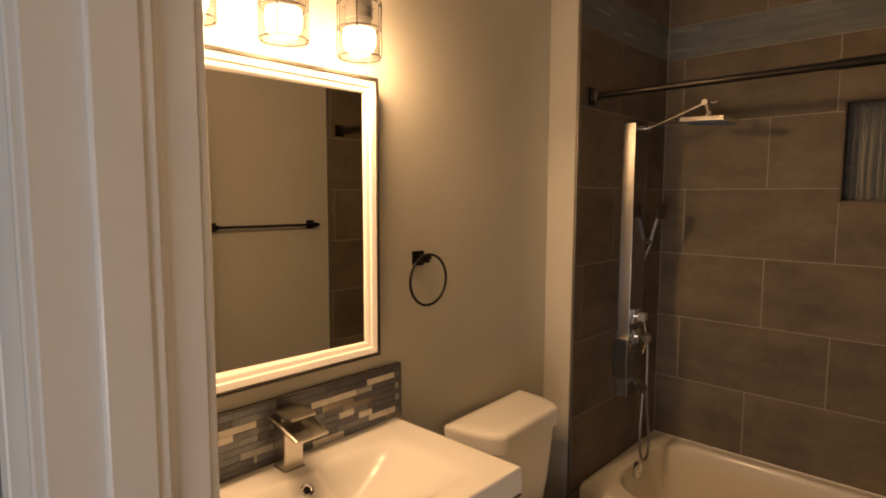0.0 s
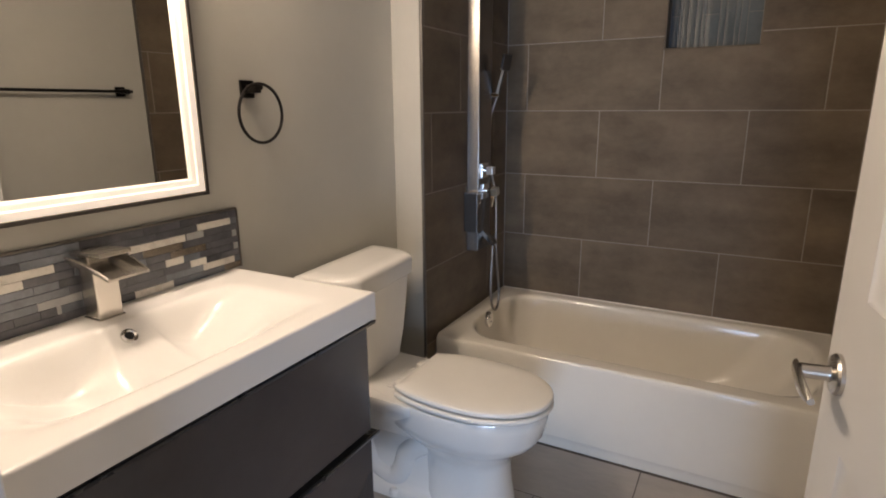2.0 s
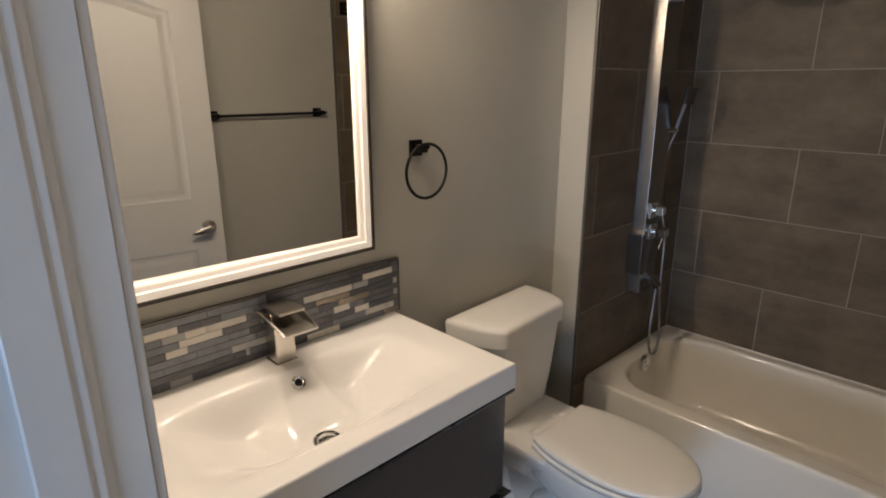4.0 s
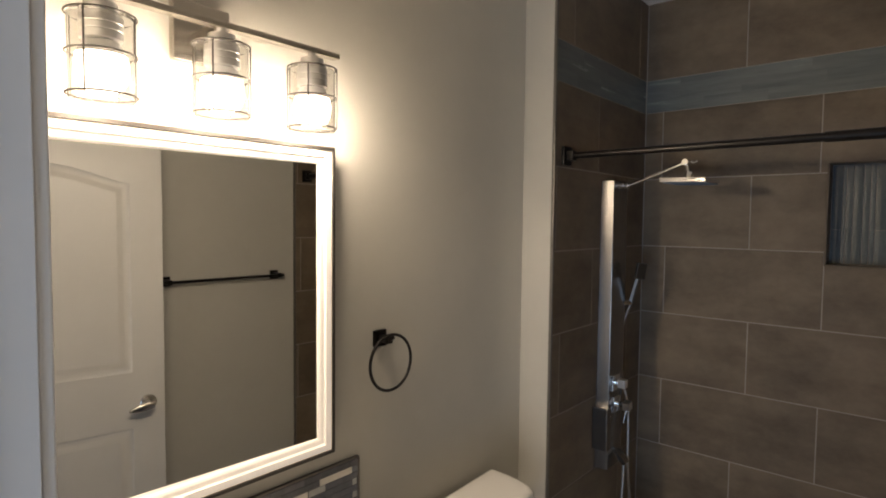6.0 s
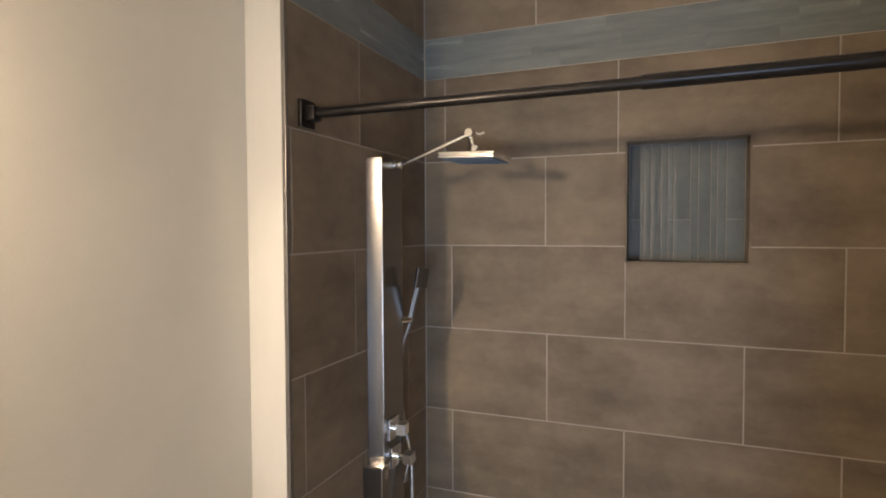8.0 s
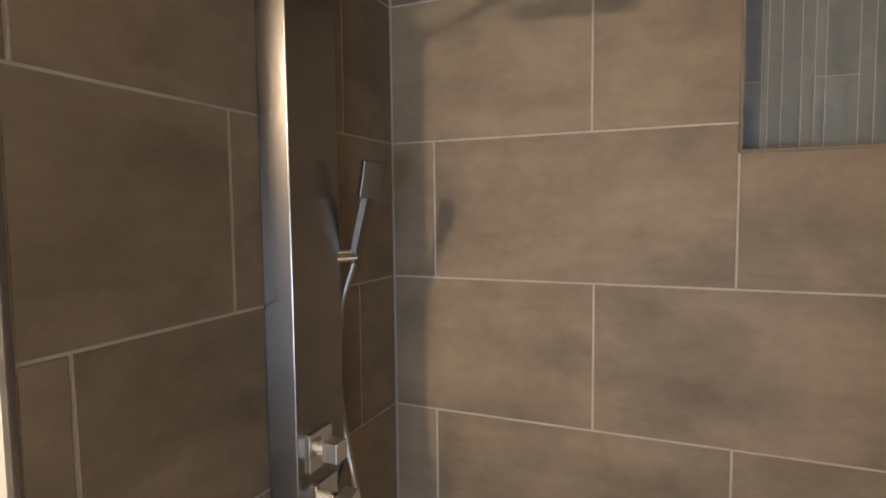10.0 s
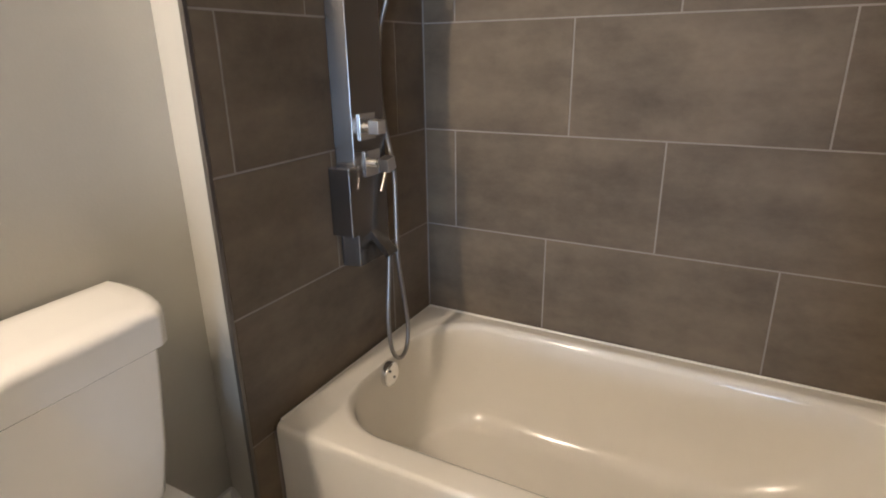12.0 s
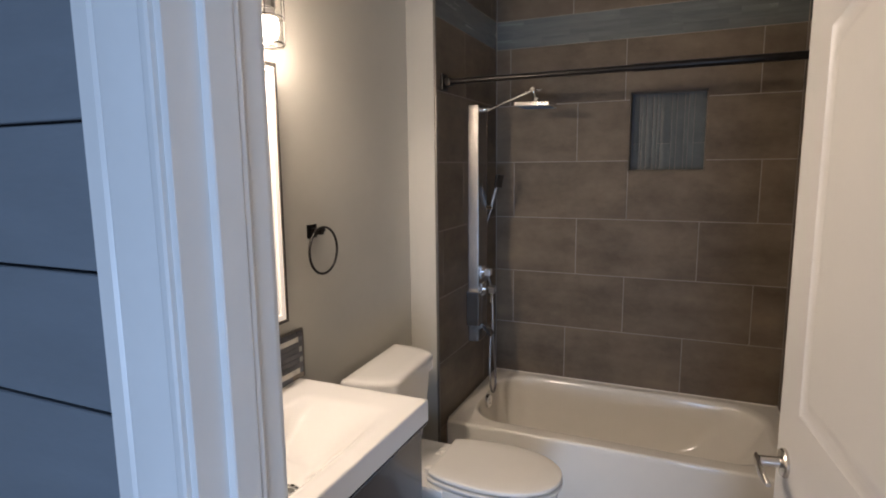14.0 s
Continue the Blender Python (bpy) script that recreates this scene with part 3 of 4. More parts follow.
def inset(pts, d):
    n = len(pts)
    out = []
    for i in range(n):
        a, b, c = (Vector(pts[(i + k) % n]) for k in (-1, 0, 1))
        d1, d2 = (b - a).normalized(), (c - b).normalized()
        n1, n2 = Vector((-d1.y, d1.x)), Vector((-d2.y, d2.x))
        out.append(tuple(b + (n1 + n2) * (d / max(0.3, 1 + n1.dot(n2)))))
    return out


PANELS = [arch(0.125, DW - 0.125, 1.045, 1.85, 0.070), arch(0.125, DW - 0.125, 0.24, 0.80, 0.0, 2)]
for face in (1, -1):
    fy = 0.0 if face > 0 else -DT
    bm = bmesh.new()
    edges = []
    for loop in [[(0, 0.012), (DW, 0.012), (DW, DZ), (0, DZ)]] + PANELS:
        vs = [bm.verts.new((x, fy, z)) for x, z in loop]
        edges += [bm.edges.new((vs[i], vs[(i + 1) % len(vs)])) for i in range(len(vs))]
    bmesh.ops.triangle_fill(bm, edges=edges, use_beauty=True)
    if face > 0:
        for a, b in (((0, 0.012), (DW, 0.012)), ((DW, 0.012), (DW, DZ)), ((DW, DZ), (0, DZ)), ((0, DZ), (0, 0.012))):
            bm.faces.new([bm.verts.new(p) for p in ((a[0], 0, a[1]), (b[0], 0, b[1]), (b[0], -DT, b[1]), (a[0], -DT, a[1]))])
        bmesh.ops.remove_doubles(bm, verts=bm.verts, dist=0.0002)
    part("door_skin", bm, DOORP, door, smooth=0)
    for pts in PANELS:
        rings = [[(x, fy - face * d, z) for x, z in inset(pts, o)] for o, d in ((0, 0), (0.004, 0.0035), (0.012, 0.0080), (0.024, 0.0085), (0.030, 0.0070), (0.046, 0.0015), (0.052, 0.0008))]
        part("moulded_panel", loft(rings, False, True), DOORP, door, smooth=50)


def lever(side):
    """Round rose, neck and a flat tapering lever; side +1 on the room face."""
    fy = 0.0 if side > 0 else -DT
    cx, cz = DW - 0.065, 0.905
    h = part("door_handle", lathe([(0.0, 0.0), (0.033, 0.0), (0.033, side * 0.006), (0.030, side * 0.010), (0.014, side * 0.013), (0.012, side * 0.016), (0.012, side * 0.054), (0.0, side * 0.054)], (cx, fy, cz), "y", 36), NICKEL, door, "satin nickel lever handle")
    secs = []
    for t in range(11):
        f = t / 10
        x = cx + 0.014 - f * 0.098
        hh = 0.0130 + 0.004 * math.sin(f * math.pi) - 0.008 * f ** 3
        yy = fy + side * (0.058 + 0.008 * math.sin(f * 2.2) - 0.010 * f)
        zz = cz - 0.006 * f * f - 0.008 * f
        secs.append([(x, yy + side * 0.0055 * math.cos(a), zz + hh * math.sin(a)) for a in (2 * math.pi * k / 14 for k in range(14))])
    part("lever", loft(secs), NICKEL, h)


lever(1)
lever(-1)
part("latch_plate", box(DW - 0.0005, DW + 0.0012, -DT + 0.005, -0.005, 0.877, 0.933, 0.0005), NICKEL, door)
for hz in (0.22, 1.0, 1.80):
    part("hinge", lathe([(0.0, -0.045), (0.006, -0.045), (0.006, 0.045), (0.0, 0.045)], (-0.004, -DT - 0.004, hz), "z", 12), NICKEL, door)
DOOR_ANGLE = 97.6
door.matrix_world = Matrix.Translation((JR - 0.012, SY + 0.014, 0)) @ Matrix.Rotation(radians(DOOR_ANGLE), 4, "Z")

# ---- bathtub ----
def bathtub():
    t = thing("bathtub", (-0.2, 2.42, 0), "white enamelled alcove bathtub with a plain apron", "bathtub")
    x0, x1, y0, y1, zt = TLX + 0.002, TRX - 0.002, 2.045, NY - 0.002, 0.378

    def rr(x0, x1, y0, y1, r, z):
        return round_rect(x0, x1, y0, y1, r, z, 10)
    rings = [rr(x0, x1, y0 + 0.012, y1, 0.004, 0.0), rr(x0, x1, y0 + 0.012, y1, 0.004, 0.042), rr(x0, x1, y0 + 0.002, y1, 0.004, 0.052),
             rr(x0, x1, y0 + 0.004, y1, 0.006, 0.20), rr(x0, x1, y0, y1, 0.006, zt - 0.03), rr(x0, x1, y0, y1, 0.008, zt - 0.012),
             rr(x0 + 0.001, x1 - 0.001, y0 + 0.004, y1, 0.010, zt - 0.004), rr(x0 + 0.002, x1 - 0.002, y0 + 0.012, y1 - 0.002, 0.014, zt)]
    ix0, ix1, iy0, iy1 = x0 + 0.075, x1 - 0.065, y0 + 0.075, y1 - 0.050
    steps = [(-0.012, 0.000, 0.17), (-0.004, 0.002, 0.18), (0.006, 0.008, 0.185), (0.012, 0.022, 0.19), (0.022, 0.07, 0.19), (0.036, 0.15, 0.19), (0.055, 0.23, 0.18), (0.075, 0.285, 0.17), (0.105, 0.315, 0.15), (0.15, 0.328, 0.12)]
    for o, d, r in steps:
        slope = 1.0 + 1.6 * d / 0.33
        rings.append(rr(ix0 + o * (0.25 if d < 0.10 else 0.45), ix1 - o * slope * 1.4, iy0 + o * 0.85, iy1 - o * 0.85, r, zt - d))
    part("shell", loft(rings, True, True), TUBM, t, smooth=60)
    # overflow plate with its lever, drain
    ox, oy, oz = ix0 + 0.002, 2.414, 0.337
    ov = part("overflow_plate", lathe([(0.0, -0.01), (0.037, -0.01), (0.037, 0.012), (0.0355, 0.016), (0.031, 0.018), (0.027, 0.0165), (0.0, 0.0155)], (ox, oy, oz), "x", 32), CHROME, t, "round chrome overflow plate", smooth=40)
    for sy, sz in ((-0.010, 0.014), (0.010, -0.014)):
        part("screw", lathe([(0.0, 0.015), (0.0045, 0.0155), (0.0035, 0.0185), (0.0, 0.019)], (ox, oy + sy, oz + sz), "x", 10), DIMCHROME, ov)
    part("drain", lathe([(0.0, 0.0), (0.032, 0.0), (0.030, 0.004), (0.018, 0.005), (0.016, 0.002), (0.0, 0.002)], (ix0 + 0.24, 2.42, zt - 0.3275), "z", 24), CHROME, t)
    # bead of sealant along the walls
    part("sealant_bead", tube([(x0 + 0.004, y0 + 0.02, zt + 0.001), (x0 + 0.004, y1 - 0.003, zt + 0.001), (x1 - 0.004, y1 - 0.003, zt + 0.001), (x1 - 0.004, y0 + 0.02, zt + 0.001)], 0.004, 8), TUBM, t)
    return t


bathtub()


# ---- toilet ----
def toilet():
    cy = 1.605
    t = thing("toilet", (-0.75, cy, 0), "white two-piece toilet with the lid closed", "toilet")

    def oval(xc, a_front, a_back, b, z, n=40, p=2.25, pinch=0.0):
        pts = []
        for k in range(n):
            th = 2 * math.pi * k / n
            c, s = math.cos(th), math.sin(th)
            rx = a_front if c > 0 else a_back
            x = rx * math.copysign(abs(c) ** (2 / p), c)
            yy = b * math.copysign(abs(s) ** (2 / p), s)
            if c < 0:
                yy *= 1 - pinch * abs(c)
            pts.append((xc + x, cy + yy, z))
        return pts
    # foot, waist and bowl
    rings = [oval(-0.57, 0.158, 0.17, 0.118, 0.0, p=2.6), oval(-0.57, 0.158, 0.17, 0.118, 0.010, p=2.6), oval(-0.57, 0.150, 0.16, 0.110, 0.022, p=2.5), oval(-0.572, 0.138, 0.16, 0.103, 0.12, p=2.4),
             oval(-0.572, 0.134, 0.17, 0.100, 0.190, p=2.3), oval(-0.575, 0.142, 0.20, 0.104, 0.224, p=2.2), oval(-0.585, 0.190, 0.24, 0.132, 0.262, p=2.2), oval(-0.595, 0.244, 0.29, 0.162, 0.293, p=2.2, pinch=0.15),
             oval(-0.60, 0.270, 0.36, 0.175, 0.324, p=2.2, pinch=0.3), oval(-0.60, 0.280, 0.40, 0.180, 0.374, p=2.2, pinch=0.3), oval(-0.60, 0.280, 0.44, 0.181, 0.396, p=2.2, pinch=0.3), oval(-0.60, 0.274, 0.44, 0.177, 0.409, p=2.2, pinch=0.3)]
    bowl = part("bowl", loft(rings), PORC, t, smooth=60)
    part("foot", loft([round_rect(-1.03, -0.56, cy - 0.108, cy + 0.108, 0.05, 0.0), round_rect(-1.03, -0.56, cy - 0.108, cy + 0.108, 0.05, 0.016), round_rect(-1.02, -0.56, cy - 0.096, cy + 0.096, 0.05, 0.034), round_rect(-1.01, -0.56, cy - 0.080, cy + 0.080, 0.05, 0.060), round_rect(-1.00, -0.56, cy - 0.074, cy + 0.074, 0.05, 0.14), round_rect(-1.00, -0.56, cy - 0.072, cy + 0.072, 0.05, 0.25), round_rect(-1.02, -0.58, cy - 0.100, cy + 0.100, 0.06, 0.355)]), PORC, bowl, smooth=60)
    # rear deck under the tank and the trapway bulges
    deck = loft([round_rect(-1.05, -0.70, cy - 0.085, cy + 0.085, 0.05, 0.24), round_rect(-1.07, -0.69, cy - 0.115, cy + 0.115, 0.06, 0.298), round_rect(-1.09, -0.68, cy - 0.150, cy + 0.150, 0.06, 0.350), round_rect(-1.098, -0.675, cy - 0.168, cy + 0.168, 0.06, 0.376), round_rect(-1.100, -0.675, cy - 0.172, cy + 0.172, 0.06, 0.399), round_rect(-1.096, -0.68, cy - 0.167, cy + 0.167, 0.06, 0.4085)])
    part("deck", deck, PORC, t, smooth=60)
    for s in (-1, 1):
        path = smooth_path([(-0.62, cy + s * 0.030, 0.235), (-0.70, cy + s * 0.046, 0.225), (-0.775, cy + s * 0.052, 0.175), (-0.80, cy + s * 0.054, 0.105), (-0.84, cy + s * 0.054, 0.062), (-0.92, cy + s * 0.048, 0.095), (-0.96, cy + s * 0.040, 0.21)], 8)
        part("trapway", tube(path, 0.043, 20), PORC, bowl, smooth=60)
        part("bolt_cap", lathe([(0.016, 0.0), (0.016, 0.010), (0.011, 0.020), (0.0, 0.022)], (-0.82, cy + s * 0.100, 0.016), "z", 16), PORC, t)

    # seat ring and lid: straight across the back, long rounded front
    def seat_ring(grow, z, back):
        return [(max(x, back), yv, zz) for x, yv, zz in oval(-0.562, 0.256 + grow, 0.335, 0.177 + grow, z, 64, 2.12, 0.0)]
    part("seat", loft([seat_ring(-0.008, 0.4105, -0.780), seat_ring(-0.001, 0.414, -0.786), seat_ring(0.003, 0.421, -0.788), seat_ring(0.002, 0.428, -0.787), seat_ring(-0.006, 0.4325, -0.780)]), SEATM, t, smooth=60)
    part("lid", loft([seat_ring(-0.009, 0.4355, -0.771), seat_ring(-0.001, 0.439, -0.777), seat_ring(0.001, 0.445, -0.779), seat_ring(-0.0005, 0.4515, -0.778), seat_ring(-0.005, 0.4550, -0.775), seat_ring(-0.022, 0.4580, -0.762), seat_ring(-0.07, 0.4610, -0.730)]), SEATM, t, "closed glossy toilet lid", smooth=60)
    for s in (-1, 1):
        part("hinge_cap", box(-0.818, -0.772, cy + s * 0.075 - 0.017, cy + s * 0.075 + 0.017, 0.406, 0.438, 0.008, 3), SEATM, t)
        part("hinge_bolt", lathe([(0.012, 0.0), (0.012, 0.006), (0.0, 0.008)], (-0.838, cy + s * 0.075, 0.405), "z", 14), PORC, t)

    # tank: flat front between two rounded ends
    def tank_ring(half, front, z, back=WX + 0.024, flat=0.74):
        half *= 0.915
        pts = []
        fy = half * flat
        depth = front - back
        n = 10
        pts.append((front, cy - fy, z))
        for k in range(1, n + 1):
            a = math.pi / 2 * k / n
            pts.append((back + depth * (math.cos(a) ** 0.95) * 0.99, cy - fy - (half - fy) * math.sin(a), z))
        for k in range(n, 0, -1):
            a = math.pi / 2 * k / n
            pts.append((back + depth * (math.cos(a) ** 0.95) * 0.99, cy + fy + (half - fy) * math.sin(a), z))
        pts.append((front, cy + fy, z))
        return pts
    body = loft([tank_ring(0.180, -0.955, 0.405), tank_ring(0.194, -0.943, 0.415), tank_ring(0.210, -0.928, 0.52), tank_ring(0.222, -0.916, 0.66), tank_ring(0.228, -0.910, 0.742)])
    tank_turn = Matrix.Translation((-1.01, cy, 0)) @ Matrix.Rotation(radians(3.0), 4, "Z") @ Matrix.Translation((1.01, -cy, 0))
    tank_turn = Matrix.Translation((0.012, 0.002, 0.0)) @ tank_turn
    body.transform(tank_turn)
    tank = part("tank", body, PORC, t, smooth=40)
    lid = loft([tank_ring(h, f, z, WX + b, 0.69) for h, f, z, b in ((0.245, -0.903, 0.731, 0.020), (0.251, -0.897, 0.736, 0.014), (0.254, -0.896, 0.784, 0.010), (0.252, -0.898, 0.794, 0.010), (0.246, -0.904, 0.801, 0.014), (0.232, -0.918, 0.806, 0.026), (0.19, -0.95, 0.808, 0.060))])
    lid.transform(tank_turn)
    part("tank_lid", lid, PORC, t, smooth=40)
    lx, ly, lz = -1.012, cy - 0.238, 0.688
    part("lever_boss", lathe([(0.0, 0.03), (0.014, 0.03), (0.014, -0.006), (0.011, -0.012), (0.0, -0.013)], (lx, ly, lz), "y", 18), CHROME, tank, "chrome flush lever")
    part("flush_lever", tube(smooth_path([(lx, ly - 0.010, lz), (lx - 0.010, ly - 0.018, lz + 0.001), (lx - 0.045, ly - 0.022, lz + 0.002), (lx - 0.070, ly - 0.020, lz + 0.0)], 6), 0.0075, 12), CHROME, tank)
    return t


toilet()
# water supply behind the bowl
sv = thing("supply_valve", (WX, 1.40, 0.16), "chrome stop valve with a braided supply line at the wall", "valve")
part("escutcheon", lathe([(0.0, 0.0), (0.03, 0.0), (0.026, 0.006), (0.0, 0.008)], (WX, 1.42, 0.16), "x", 20), CHROME, sv)
part("valve_body", tube([(WX + 0.005, 1.42, 0.16), (WX + 0.06, 1.42, 0.16)], 0.010, 12), CHROME, sv)
part("supply_line", tube(smooth_path([(WX + 0.055, 1.42, 0.165), (WX + 0.07, 1.43, 0.24), (WX + 0.09, 1.46, 0.33), (WX + 0.10, 1.49, 0.385)], 6), 0.005, 10), STEEL, sv)

# baseboard behind the toilet and under the vanity
solid("baseboard", box(WX, WX + 0.014, SY, AY + 0.058, 0.0, 0.140, 0.004), TRIM, "white painted baseboard along the wall", "baseboard", kind="structure")
solid("baseboard_east", box(EX - 0.014, EX, SY, AY - 0.003, 0.0, 0.140, 0.004), TRIM, "white painted baseboard along the wall", "baseboard", kind="structure")

def stub_baseboard():
    """A short board that follows the slanting end of the furred wall."""
    x0, x1 = WX + 0.0145, TLX - TH - 0.002
    y_at = lambda x: AY + 0.110 * (TLX - TH - x) / (TLX - TH - WX + 0.12)
    rings = [[(x0, y_at(x0) - d, z), (x1, y_at(x1) - d, z), (x1, y_at(x1) + 0.001, z), (x0, y_at(x0) + 0.001, z)] for z, d in ((0.0, 0.014), (0.134, 0.014), (0.140, 0.010))]
    solid("baseboard_stub", loft(rings), TRIM, "short white painted baseboard beside the tub", "baseboard", kind="structure", smooth=0)


stub_baseboard()

# ---- vanity ----
VY0, VY1, VF = SY + 0.005, 1.160, -0.652
van = thing("vanity_cabinet", (-0.9, 0.71, 0.23), "wall-hung charcoal gloss vanity cabinet with two drawers", "vanity")
bm = box(WX + 0.001, VF - 0.022, VY0 + 0.002, VY1, 0.231, 0.249, 0.001)
box(WX + 0.001, VF - 0.022, VY0 + 0.002, VY0 + 0.020, 0.249, 0.802, 0.001, bm=bm)
box(WX + 0.001, VF - 0.022, VY1 - 0.018, VY1, 0.249, 0.802, 0.001, bm=bm)
box(WX + 0.001, WX + 0.012, VY0 + 0.02, VY1 - 0.018, 0.249, 0.802, bm=bm)
box(WX + 0.012, VF - 0.10, VY0 + 0.02, VY1 - 0.018, 0.50, 0.51, bm=bm)
part("carcass", bm, CAB, van)
for z0, z1 in ((0.231, 0.486), (0.504, 0.795)):
    d = part("drawer_front", box(VF - 0.020, VF, VY0 + 0.002, VY1, z0, z1, 0.0015), CAB, van)
    # dark pull rail along the top edge, curled forward
    prof = [(VF - 0.022, z1 + 0.0005), (VF - 0.022, z1 + 0.004), (VF + 0.004, z1 + 0.004), (VF + 0.010, z1 + 0.007), (VF + 0.013, z1 + 0.0055), (VF + 0.010, z1 - 0.003), (VF + 0.0015, z1 - 0.005), (VF + 0.0015, z1 + 0.0005)]
    part("pull_rail", loft([[(x, yv, zz) for x, zz in prof] for yv in (VY0 + 0.002, VY1 + 0.022)]), CABD, d, "dark metal pull rail", smooth=0)
part("plinth_shadow_gap", box(VF - 0.05, VF - 0.03, VY0 + 0.022, VY1 - 0.02, 0.492, 0.800), CABD, van)


def washbasin():
    t = thing("washbasin", (-0.9, 0.71, 0.805), "white ceramic integrated countertop washbasin on the vanity", "sink")
    x0, x1, y0, y1, zt, zb = WX + 0.002, -0.636, SY + 0.003, 1.178, 0.878, 0.809
    bx0, bx1, by0, by1 = -1.028, -0.672, 0.375, 1.088
    nx, ny = 64, 110

    def bowl(x, y):
        # distance inside a rounded rectangle, walls of different slope on each side
        r = 0.055
        qx, qy = max(bx0 + r - x, x - bx1 + r, 0), max(by0 + r - y, y - by1 + r, 0)
        d = r - math.hypot(qx, qy) if (qx or qy) else min(x - bx0, bx1 - x, y - by0, by1 - y)
        if d <= 0:
            z = 0.0
        else:
            fx = smoothstep(0, 0.080, x - bx0) * smoothstep(0, 0.175, bx1 - x)
            fy = smoothstep(0, 0.26, y - by0) * smoothstep(0, 0.27, by1 - y)
            soft = smoothstep(0, 0.055, d)
            z = -soft * (0.0015 + 0.1025 * fx * fy)
            z -= 0.008 * math.exp(-((x + 0.832) ** 2 + (y - 0.742) ** 2) / 0.02) * soft
            # sloping plane from the faucet pad down to the drain
            ramp = -0.92 * max(0.0, x + 1.004) - 0.9 * max(0.0, abs(y - 0.762) - 0.040 - 0.30 * max(0.0, x + 1.004))
            ramp = min(ramp, 0.0)
            z = max(z, ramp) + max(0.06 - abs(z - ramp), 0.0) ** 2 / 0.24 * soft
            z = min(z, 0.0)
        # flat pad that carries the faucet
        pad = smoothstep(0.0, 0.02, 0.062 - abs(y - 0.770)) * smoothstep(0.0, 0.025, -1.000 - x)
        z *= 1 - pad
        e = min(x - x0 + 0.02, x1 - x, y1 - y, y - y0 + 0.02)
        if e < 0.007:
            z -= 0.007 - math.sqrt(max(0, 0.007 ** 2 - (0.007 - e) ** 2))
        return zt + z
    drain_z = bowl(-0.832, 0.742)

    def height(x, y):
        # level seat round the drain
        near = smoothstep(0.0, 0.03, 0.066 - math.hypot(x + 0.832, y - 0.742))
        return bowl(x, y) * (1 - near) + drain_z * near
    bm = bmesh.new()
    xs = [x0 + (x1 - x0) * i / nx for i in range(nx)] + [x1 - 0.0045, x1 - 0.0025, x1 - 0.001, x1]
    ys = [y0 + (y1 - y0) * j / ny for j in range(ny)] + [y1 - 0.0045, y1 - 0.0025, y1 - 0.001, y1]
    grid = [[bm.verts.new((x, y, height(x, y))) for y in ys] for x in xs]
    for i in range(len(xs) - 1):
        for j in range(len(ys) - 1):
            bm.faces.new((grid[i][j], grid[i + 1][j], grid[i + 1][j + 1], grid[i][j + 1]))
    rim = [grid[i][0] for i in range(len(xs))] + [grid[-1][j] for j in range(1, len(ys))] + [grid[i][-1] for i in range(len(xs) - 2, -1, -1)] + [grid[0][j] for j in range(len(ys) - 2, 0, -1)]
    low = [bm.verts.new((v.co.x, v.co.y, zb)) for v in rim]
    n = len(rim)
    for i in range(n):
        bm.faces.new((rim[i], low[i], low[(i + 1) % n], rim[(i + 1) % n]))
    part("basin_top", bm, SINKM, t, smooth=50)
    # overflow ring on the back slope and pop-up drain
    c = Vector((-0.973, 0.757, 0.8525))
    tilt = Matrix.Translation(c) @ Matrix.Rotation(radians(40), 4, "Y")
    bm = lathe([(0.0095, 0.001), (0.0095, 0.004), (0.0125, 0.0060), (0.0170, 0.0045), (0.0180, 0.0), (0.0095, -0.004)], (0, 0, 0), "z", 24)
    bm.transform(tilt)
    ring = part("overflow_ring", bm, CHROME, t, "chrome overflow ring")
    bm = lathe([(0.0, 0.0022), (0.0098, 0.0022), (0.0098, 0.0032), (0.0, 0.0032)], (0, 0, 0), "z", 20)
    bm.transform(tilt)
    part("overflow_hole", bm, DARK, ring)
    zd = height(-0.832, 0.742) + 0.0015
    dr = part("drain_flange", lathe([(0.033, -0.002), (0.033, 0.002), (0.030, 0.004), (0.024, 0.003), (0.022, -0.003)], (-0.832, 0.742, zd), "z", 28), CHROME, t, "chrome drain flange")
    part("stopper", lathe([(0.0, 0.0), (0.021, 0.0), (0.0205, 0.004), (0.014, 0.007), (0.0, 0.008)], (-0.832, 0.742, zd), "z", 24), CHROME, dr)
    return t


washbasin()


